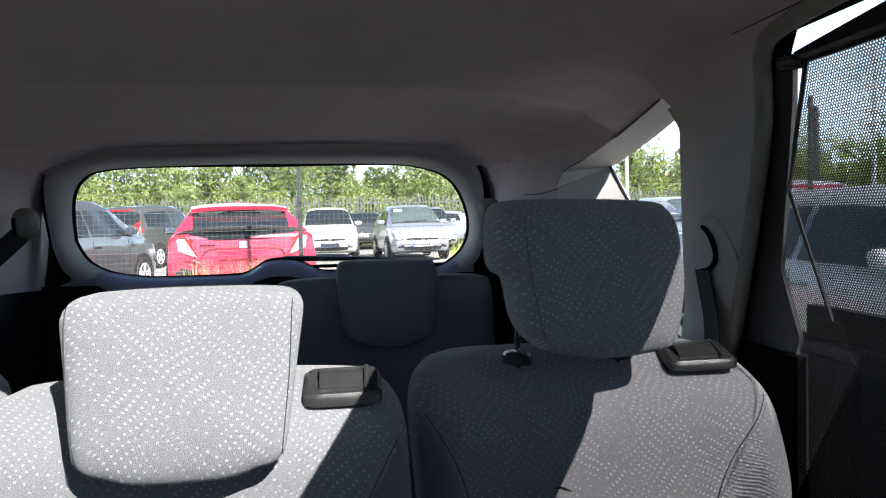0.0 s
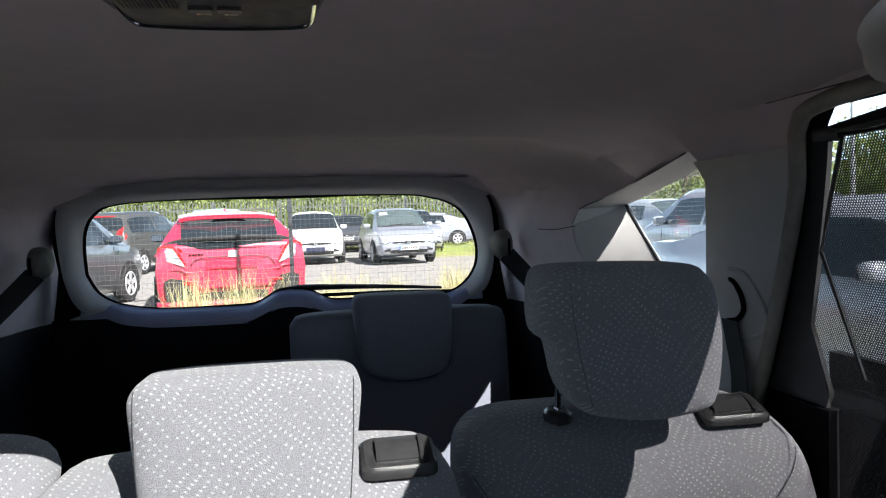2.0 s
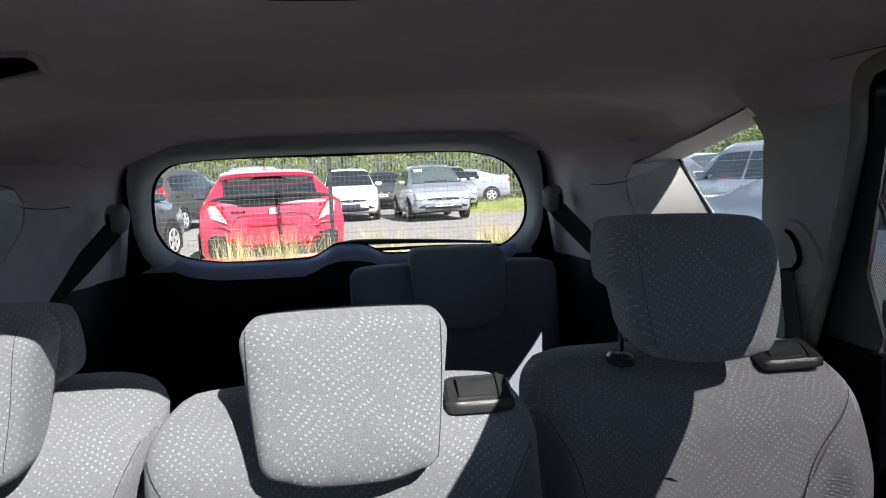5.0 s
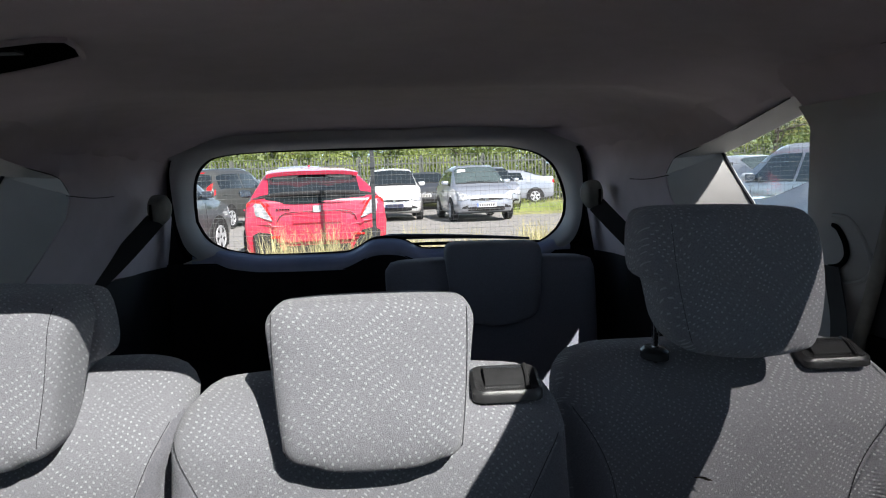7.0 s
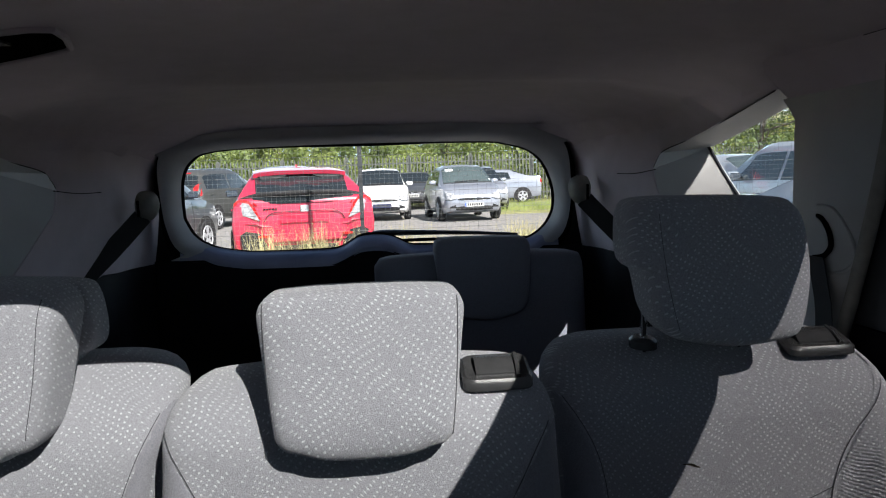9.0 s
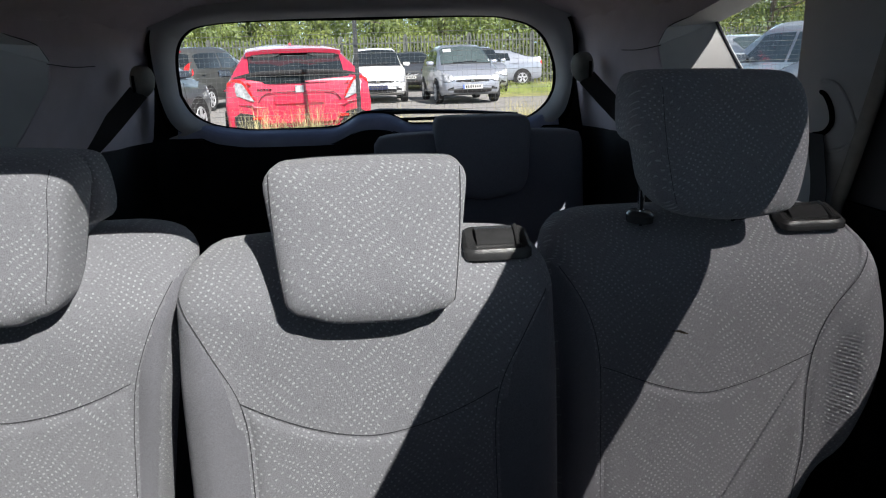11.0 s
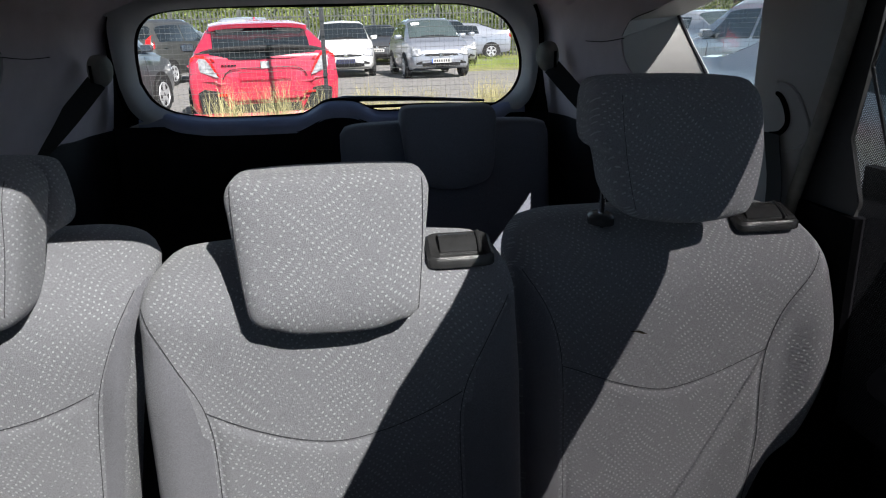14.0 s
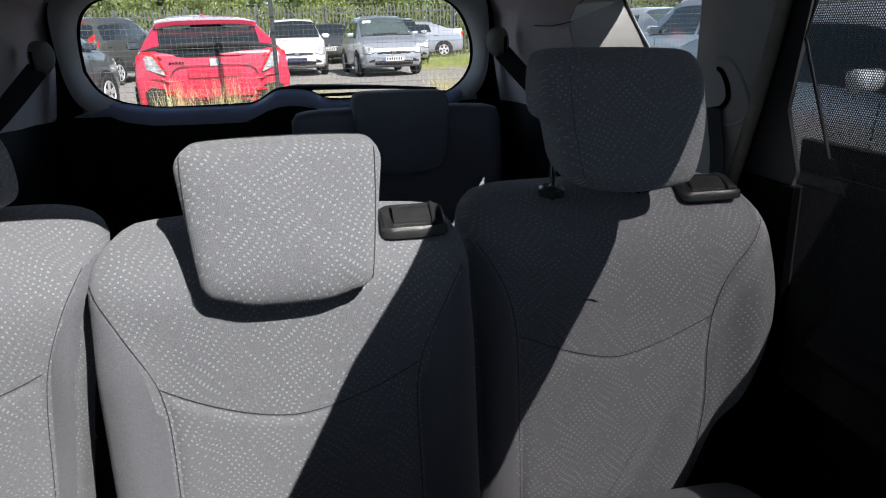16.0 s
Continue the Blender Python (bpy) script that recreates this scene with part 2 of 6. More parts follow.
def prism(bm, outline, depth):
    """A plate: outline points pushed along the vector depth."""
    d = Vector(depth)
    a = [bm.verts.new(Vector(p)) for p in outline]
    b = [bm.verts.new(Vector(p) + d) for p in outline]
    n = len(a)
    bm.faces.new(a)
    bm.faces.new(b[::-1])
    for i in range(n):
        bm.faces.new([a[i], b[i], b[(i + 1) % n], a[(i + 1) % n]])
    return bm
SEALGREY = material("grey door seal", (0.2, 0.192, 0.17), rough=0.7, var=0.15, scale=40)


# ---- the shell of the car's cabin ----
def wall_x(y, z):
    """Half-width of the cabin's inner trim."""
    x = 0.80 - 0.2 * min(0.33, max(0.0, z - 1.15)) - 0.10 * step(1.2, 2.1, y) - 0.045 * step(1.25, 1.5, y) * step(2.1, 1.8, y) * step(1.46, 1.36, z)
    front = x - 0.6 * max(0.0, z - 1.48) - 3.5 * max(0.0, z - 1.465) ** 2 * step(0.9, 1.1, y)
    q = min(0.985, max(0.0, (z - 1.35) / (roof_z(y) - 1.35)))
    s = step(0.9, 1.2, y)
    return front * (1 - s) + (x * (1 - q ** 4.5) ** (1 / 4.5) + 0.005 * step(1.43, 1.455, z)) * s


CEIL = [(-1.2, 1.44), (-0.75, 1.53), (-0.4, 1.592), (0.0, 1.6), (0.5, 1.605), (0.70, 1.611), (0.80, 1.601), (1.0, 1.603), (1.08, 1.596), (1.30, 1.568), (1.35, 1.567), (1.41, 1.580), (1.6, 1.581), (1.85, 1.572), (2.0, 1.556), (2.075, 1.538)]


def roof_z(y):
    return sum(table(CEIL, y + d) for d in (-0.03, 0.0, 0.03)) / 3


def ceil_z(x, y):
    z = roof_z(y)
    a = abs(x)
    front = z - 0.032 * (a / 0.6) ** 3
    q = min(0.985, a / (0.734 - 0.10 * step(1.2, 2.1, y)))
    s = step(0.9, 1.2, y)
    return front * (1 - s) + (1.35 + (z - 1.35) * (1 - q ** 4.5) ** (1 / 4.5)) * s


ROOF_HOLE = (-0.45, 0.46, -0.165, 0.495)  # the glass roof over the front seats, unseen, cut to fit the sun patch


def shell_ceiling():
    bm = bmesh.new()
    xs = sorted({-0.45, 0.46} | {round(-0.70 + 0.04 * i, 3) for i in range(36) if i != 30} | {sx * e for sx in (-1, 1) for e in (0.6, 0.64, 0.66, 0.68, 0.69)})
    ys = sorted({-0.165, 0.495} | {round(-1.2 + 0.0375 * i, 4) for i in range(88)})
    x0, x1, y0, y1 = ROOF_HOLE
    v = {}

    def vert(x, y, up):
        k = (x, y, up)
        if k not in v:
            # right edge skewed so the sun's border falls right on the seat
            e = 0.055 * step(0.0, 0.52, y) * (1 if x == x1 else 0)
            v[k] = bm.verts.new((x + e, y, ceil_z(x, y) + up))
        return v[k]

    for a, b in zip(xs, xs[1:]):
        for c, d in zip(ys, ys[1:]):
            if x0 <= a and b <= x1 and y0 <= c and d <= y1:
                continue
            bm.faces.new([vert(a, c, 0), vert(a, d, 0), vert(b, d, 0), vert(b, c, 0)])
            bm.faces.new([vert(a, c, 0.04), vert(b, c, 0.04), vert(b, d, 0.04), vert(a, d, 0.04)])
    hx = [x for x in xs if x0 <= x <= x1]
    hy = [y for y in ys if y0 <= y <= y1]
    for a, b in zip(hx, hx[1:]):
        for y in (y0, y1):
            bm.faces.new([vert(a, y, 0), vert(b, y, 0), vert(b, y, 0.04), vert(a, y, 0.04)])
    for c, d in zip(hy, hy[1:]):
        for x in (x0, x1):
            bm.faces.new([vert(x, c, 0), vert(x, d, 0), vert(x, d, 0.04), vert(x, c, 0.04)])
    ob = part("ceiling", bm, LINER)
    tagged(ob, "warm grey cloth headliner of the car's roof", "ceiling", kind="structure")
    bm = bmesh.new()
    block(bm, x0 - 0.02, x1 + 0.08, y0 - 0.02, y1 + 0.02, 1.645, 1.65)
    pane = part("window_1", bm, ROOFGLASS, smooth=False)
    tagged(pane, "lightly tinted glass panel in the roof over the front seats", "window", kind="structure")
    # outer roof skin, sealed round the glass
    bm = bmesh.new()
    block(bm, -0.735, x0, -1.3, 2.2, 1.652, 1.67)
    prism(bm, [(x1, -1.3, 1.652), (0.735, -1.3, 1.652), (0.735, 2.2, 1.652), (x1 + 0.055, 2.2, 1.652), (x1 + 0.055, y1, 1.652), (x1, 0.07, 1.652)], (0, 0, 0.018))
    block(bm, x0, x1 + 0.05, y1, 2.2, 1.651, 1.669)
    block(bm, x0, x1, -1.3, y0, 1.652, 1.67)
    tagged(part("roof_skin", bm, RUBBER, smooth=False), "painted steel outer roof panel", "roof", kind="structure")


shell_ceiling()


def wall_sheet(name, side, outline, mat, label, out=0.02, proud=0.0, kind="structure", category="wall", parent=None, cuts=0.06, swell=None):
    """A trim panel on the side wall: outline of (y, z) points laid on the wall's curve, with thickness outwards."""
    bm = bmesh.new()
    vs = [bm.verts.new((0, y, z)) for y, z in outline]
    bm.faces.new(vs)
    ylo, yhi = min(p[0] for p in outline), max(p[0] for p in outline)
    zlo, zhi = min(p[1] for p in outline), max(p[1] for p in outline)
    for k in range(1, int((yhi - ylo) / cuts) + 1):
        bmesh.ops.bisect_plane(bm, geom=bm.verts[:] + bm.edges[:] + bm.faces[:], plane_co=(0, ylo + k * cuts, 0), plane_no=(0, 1, 0))
    for k in range(1, int((zhi - zlo) / cuts) + 1):
        bmesh.ops.bisect_plane(bm, geom=bm.verts[:] + bm.edges[:] + bm.faces[:], plane_co=(0, 0, zlo + k * cuts), plane_no=(0, 0, 1))
    for v in bm.verts:
        v.co.x = side * (wall_x(v.co.y, v.co.z) - proud - (swell(v.co.y, v.co.z) if swell else 0.0))
    ret = bmesh.ops.extrude_face_region(bm, geom=bm.faces[:])
    for g in ret["geom"]:
        if isinstance(g, bmesh.types.BMVert):
            g.co.x += side * (out + proud)
    ob = part(name, bm, mat, parent)
    if parent is None:
        tagged(ob, label, category, kind=kind)
    elif label:
        ob["label"] = label
    return ob


def pillar_swell(y, z):
    """Roundness of the pillar trim between the door's edge and the quarter window."""
    front = table([(1.0, 1.085), (1.1, 1.065), (1.162, 1.042), (1.245, 0.992), (1.32, 0.948), (1.389, 0.91), (1.445, 0.883), (1.495, 0.866)], z)
    back = table([(1.0, 1.25), (1.15, 1.21), (1.325, 1.15), (1.405, 1.12), (1.46, 1.103), (1.495, 1.112)], z)
    d = min(1.0, max(0.0, (y - front) / (back - front)))
    return 0.02 * math.sin(math.pi * d ** 0.7) * step(1.5, 1.42, z)


def side_wall(side, tag):
    # lower lining below the waistline
    wall_sheet("wall_lower_" + tag, side, [(1.07, 0.35), (2.34, 0.35), (2.34, 1.14), (1.95, 1.155), (1.8, 1.165), (1.62, 1.12), (1.45, 1.08), (1.14, 1.08), (1.07, 1.08)], DARKTRIM, "black moulded lower side lining of the load space", out=0.03)
    # pillar between door and quarter window
    wall_sheet("wall_pillar_" + tag, side, [(1.085, 1.0), (1.25, 1.0), (1.21, 1.15), (1.15, 1.325), (1.12, 1.405), (1.103, 1.46), (1.112, 1.494), (0.866, 1.495), (0.883, 1.445), (0.91, 1.389), (0.948, 1.32), (0.992, 1.245), (1.042, 1.162), (1.065, 1.1)], TRIM, "light grey plastic pillar trim beside the rear door", out=0.03, proud=0.003, cuts=0.02, swell=pillar_swell)
    # sloping trim round the quarter window: from the glass edge inwards
    def chamfer(name, outer, inner, label):
        bm = bmesh.new()
        a = [Vector((side * x, y, z)) for x, y, z in outer]
        b = [Vector((side * (wall_x(y, z) - 0.001), y, z)) for y, z in inner]
        n = len(a) - 1
        slab(bm, n * 4, 6, lambda u, v: a[min(n - 1, int(u * n))].lerp(a[min(n - 1, int(u * n)) + 1], u * n - min(n - 1, int(u * n))).lerp(b[min(n - 1, int(u * n))].lerp(b[min(n - 1, int(u * n)) + 1], u * n - min(n - 1, int(u * n))), v), (side * 0.008, 0.004, 0))
        tagged(part(name, bm, TRIM), label, "trim", kind="structure")

    chamfer("trim_strip_" + tag, [(0.755, 1.125, 1.494), (0.780, 1.30, 1.470), (0.785, 1.45, 1.444), (0.785, 1.525, 1.431)], [(1.10, 1.512), (1.30, 1.478), (1.50, 1.441), (1.573, 1.424)], "light grey trim strip above the quarter window")
    chamfer("trim_corner_" + tag, [(0.785, 1.527, 1.429), (0.785, 1.455, 1.372), (0.785, 1.374, 1.312), (0.785, 1.30, 1.235), (0.785, 1.23, 1.10)], [(1.578, 1.386), (1.565, 1.334), (1.50, 1.26), (1.44, 1.19), (1.36, 1.06)], "light grey sloping trim behind the quarter window")
    bm = bmesh.new()
    prism(bm, [(side * x, y, z) for x, y, z in [(wall_x(1.574, 1.423) - 0.0025, 1.574, 1.423), (0.785, 1.53, 1.432), (0.785, 1.532, 1.427), (wall_x(1.579, 1.387) - 0.0025, 1.579, 1.387)]], (side * 0.006, 0.004, 0))
    tagged(part("trim_end_" + tag, bm, TRIM, smooth=False), "light grey end of the window trim", "trim", kind="structure")
    # fine joints round the strip and on along the pillar
    bm = bmesh.new()
    for line in ([(1.12, 1.5095), (1.30, 1.479), (1.50, 1.442), (1.56, 1.429), (1.577, 1.418), (1.581, 1.39)], [(1.57, 1.385), (1.66, 1.377), (1.75, 1.378)]):
        tube(bm, [(side * (wall_x(p.x, p.y) - 0.001), p.x, p.y) for p in smooth_line([(*q, 0) for q in line], 30)], 0.0011, 6)
    tagged(part("trim_joint_" + tag, bm, RUBBER), "fine dark joint between trim panels", "trim", kind="structure")
    # rear pillar
    wall_sheet("wall_rear_" + tag, side, [(1.38, 1.06), (1.62, 1.124), (1.8, 1.168), (1.95, 1.158), (2.3, 1.14), (2.25, 1.35), (2.12, 1.53), (1.72, 1.53), (1.45, 1.53), (1.16, 1.535), (1.05, 1.57), (-0.4, 1.60), (-0.4, 1.558), (0.6, 1.555), (0.78, 1.546), (0.832, 1.527), (0.862, 1.492), (1.10, 1.491), (1.105, 1.514), (1.302, 1.482), (1.50, 1.445), (1.577, 1.427), (1.582, 1.386), (1.568, 1.332), (1.503, 1.258), (1.443, 1.188)], LINER, "grey lined rear pillar of the load space", out=0.03)
    # glass of the quarter window with its black rim
    bm = bmesh.new()
    pts = [(side * 0.792, y, z) for y, z in [(1.10, 1.10), (1.10, 1.51), (1.3, 1.49), (1.55, 1.44), (1.40, 1.30), (1.25, 1.10)]]
    prism(bm, pts, (side * 0.004, 0, 0))
    g = part("window_quarter_" + tag, bm, GLASS, smooth=False)
    g.visible_shadow = False
    tagged(g, "small clear quarter window behind the rear door", "window", kind="structure")
    bm = bmesh.new()
    tube(bm, smooth_line([(side * 0.786, y - 0.012, z) for y, z in [(1.545, 1.434), (1.53, 1.424), (1.467, 1.37), (1.386, 1.309), (1.312, 1.232), (1.242, 1.1)]], 24), 0.0035, 8)
    part("rim", bm, DARKTRIM, g, "black rubber rim")
    # door frame: rubber seal round the opening
    bm = bmesh.new()
    tube(bm, smooth_line([(side * (wall_x(y, z) - 0.002), y, z) for y, z in [(1.10, 0.6), (1.075, 1.0), (1.055, 1.109), (1.034, 1.162), (0.984, 1.245), (0.94, 1.32), (0.902, 1.389), (0.875, 1.445), (0.858, 1.488), (0.83, 1.518), (0.78, 1.537), (0.6, 1.547), (0.2, 1.55), (-0.3, 1.55)]], 70), 0.0115, 10)
    tagged(part("trim_door_" + tag, bm, SEALGREY), "grey rubber seal round the rear door opening", "door seal", kind="structure")


side_wall(1, "right")
side_wall(-1, "left")


def rear_door(side, tag):
    d = tagged(new("door_" + tag), "closed rear passenger door with a netted window", "car door", kind="structure")
    # panel under the glass, rear frame, top frame
    wall_sheet("panel", side, [(-0.3, 0.3), (1.09, 0.3), (1.065, 1.08), (0.95, 1.122), (0.3, 1.118), (-0.3, 1.112)], DARKTRIM, "black door lining", out=0.12, proud=-0.105, parent=d, cuts=0.12)
    # edge block in near-black, so that it looks shaded where sun would reach it
    bm = bmesh.new()
    block(bm, min(side * 0.803, side * 0.95), max(side * 0.803, side * 0.95), 0.90, 1.10, 0.35, 1.118)
    part("door_edge", bm, SEAL_AND_SHADE, d, "door edge with its shade painted black", smooth=False)
    # unseen outer sheet of the door, added to stop sun low at the glass
    bm = bmesh.new()
    block(bm, min(side * 0.932, side * 0.95), max(side * 0.932, side * 0.95), -0.3, 1.06, 0.35, 1.168)
    part("outer_door_sheet", bm, RUBBER, d, "black outer door sheet, unseen, keeps low sun out", smooth=False)
    wall_sheet("frame", side, [(1.09, 1.085), (1.07, 1.165), (1.02, 1.245), (0.978, 1.32), (0.94, 1.39), (0.913, 1.445), (0.89, 1.5), (0.838, 1.525), (0.80, 1.512), (0.831, 1.465), (0.855, 1.404), (0.875, 1.356), (0.925, 1.24), (0.91, 1.14), (0.92, 1.112)], DOORGREY, "dark grey window frame", out=0.02, proud=-0.013, parent=d)
    wall_sheet("frame", side, [(0.872, 1.47), (0.86, 1.52), (0.82, 1.552), (-0.4, 1.565), (-0.4, 1.545), (0.77, 1.533), (0.80, 1.512), (0.84, 1.508)], RUBBER, "black upper window frame", out=0.012, proud=-0.012, parent=d, cuts=0.1)
    wall_sheet("pillar", side, [(-0.2, 0.3), (-0.12, 1.56), (-0.32, 1.56), (-0.4, 0.3)], RUBBER, "black centre pillar", out=0.06, proud=-0.01, parent=d, cuts=0.12)
    bm = bmesh.new()
    prism(bm, [(side * (wall_x(y, z) + 0.03), y, z) for y, z in [(-0.15, 1.11), (-0.15, 1.55), (0.78, 1.545), (0.95, 1.28), (0.97, 1.11)]], (side * 0.004, 0, 0))
    g = part("pane", bm, GLASS, d, "clear side glass", smooth=False)
    g.visible_shadow = False
    return d


rear_door(1, "right")
rear_door(-1, "left")


def front_end():
    """Closes the cabin ahead of the camera: front doors, dashboard, windscreen."""
    for side, tag in ((1, "right"), (-1, "left")):
        d = tagged(new("door_front_" + tag), "closed front door with black lining", "car door", kind="structure")
        wall_sheet("panel", side, [(-1.3, 0.3), (-0.4, 0.3), (-0.35, 1.12), (-1.3, 1.05)], DARKTRIM, "", out=0.05, proud=-0.02, parent=d, cuts=0.2)
        bm = bmesh.new()
        prism(bm, [(side * (wall_x(y, z) + 0.03), y, z) for y, z in [(-1.28, 1.06), (-0.7, 1.53), (-0.32, 1.55), (-0.33, 1.13)]], (side * 0.004, 0, 0))
        g = part("pane", bm, GLASS, d, "clear side glass", smooth=False)
        g.visible_shadow = False
        bm = bmesh.new()
        tube(bm, [(side * 0.74, -1.32, 1.02), (side * 0.70, -0.72, 1.53)], 0.04, 8)
        part("pillar", bm, DARKTRIM, d, "windscreen pillar")
    bm = bmesh.new()
    slab(bm, 12, 6, lambda u, v: (-0.76 + 1.52 * u, -1.15 - 0.55 * v + 0.12 * (2 * u - 1) ** 2, 0.9 + 0.1 * math.sin(v * 2.2)), (0, 0, -0.5))
    tagged(part("wall_front", bm, BLACK), "black dashboard across the front of the cabin", "dashboard", kind="structure")
    bm = bmesh.new()
    grid(bm, 10, 6, lambda u, v: (-0.74 + 1.48 * u, -1.55 + 0.75 * v - 0.1 * (1 - (2 * u - 1) ** 2), 0.98 + 0.55 * v))
    g = part("window_2", bm, ROOFGLASS)
    tagged(g, "clear front windscreen", "window", kind="structure")
    bm = bmesh.new()
    block(bm, -0.8, 0.8, -1.75, -1.68, 0.25, 1.0)
    tagged(part("wall_bulkhead", bm, DARKTRIM, smooth=False), "dark bulkhead behind the dashboard", "wall", kind="structure")


front_end()


def roof_rails():
    for side, tag in ((1, "right"), (-1, "left")):
        bm = bmesh.new()
        block(bm, min(side * 0.690, side * 0.722), max(side * 0.690, side * 0.722), -1.2, 0.87, 1.552, 1.66)
        # unseen outer blocks, added to stop the sun stripe above the net
        block(bm, min(side * 0.752, side * 0.786), max(side * 0.752, side * 0.786), -1.2, 0.9, 1.601, 1.67)
        block(bm, min(side * 0.722, side * 0.752), max(side * 0.722, side * 0.752), -1.2, 0.9, 1.645, 1.67)
        block(bm, min(side * 0.60, side * 0.735), max(side * 0.60, side * 0.735), 0.87, 2.2, 1.6, 1.66)
        tagged(part("trim_rail_" + tag, bm, RUBBER, smooth=False), "dark roof rail above the side doors, with added outer sun blocks", "roof rail", kind="structure")


roof_rails()


def partition():
    """Plain unseen wall added behind the camera, in place of the front row; it blocks windscreen light."""
    bm = bmesh.new()
    slab(bm, 12, 8, lambda u, v: (-0.76 + 1.52 * u, -0.62 - 0.1 * v, 0.35 + 1.28 * v), (0, -0.08, 0))
    tagged(part("wall_partition", bm, DARKCLOTH), "added dark cloth wall behind the viewpoint, blocks light from the front", "wall", kind="structure")


partition()


def cabin_floor():
    bm = bmesh.new()
    block(bm, -0.97, 0.97, -1.7, 2.3, 0.27, 0.35)
    tagged(part("floor", bm, CARPET, smooth=False), "black carpeted cabin floor", "floor", kind="structure")


cabin_floor()


# ---- tailgate with the rear window ----
def gate_y(z):
    return 2.22 - 0.40 * (z - 1.207)


def glass_outline(n=14):
    """Inner edge of the rear window, counter-clockwise from its lower left."""
    pts = [(-0.581, 1.285), (-0.575, 1.36), (-0.56, 1.42), (-0.53, 1.46), (-0.478, 1.483), (-0.334, 1.493), (0.0, 1.495), (0.334, 1.491), (0.43, 1.48), (0.497, 1.459), (0.545, 1.418), (0.58, 1.345), (0.588, 1.28), (0.575, 1.235), (0.55, 1.203), (0.515, 1.18), (0.46, 1.168), (0.25, 1.168), (0.15, 1.168), (0.118, 1.173), (0.085, 1.19), (0.05, 1.205), (0.0, 1.21), (-0.042, 1.205), (-0.075, 1.187), (-0.105, 1.172), (-0.15, 1.166), (-0.36, 1.168), (-0.425, 1.174), (-0.505, 1.192), (-0.557, 1.228)]
    return [(p.x, p.y) for p in smooth_line([(*q, 0) for q in pts] + [(*pts[0], 0)], 150)[:-1]]


def outer_outline():
    out = []
    for x, z in glass_outline():
        if z < 1.24 and abs(x) < 0.5:
            out.append((x * (1 + 0.12 * step(0.36, 0.5, abs(x))), 1.068 + 0.058 * step(0.28, 0.5, abs(x))))
        else:
            a = math.atan2((z - 1.33) / 0.19, x / 0.62)
            c, s = math.cos(a), math.sin(a)
            p = 7.0
            r = (abs(c) ** p + abs(s) ** p) ** (-1 / p)
            out.append((0.655 * r * c, 1.33 + (0.222 if s > 0 else 0.212) * r * s))
    return out


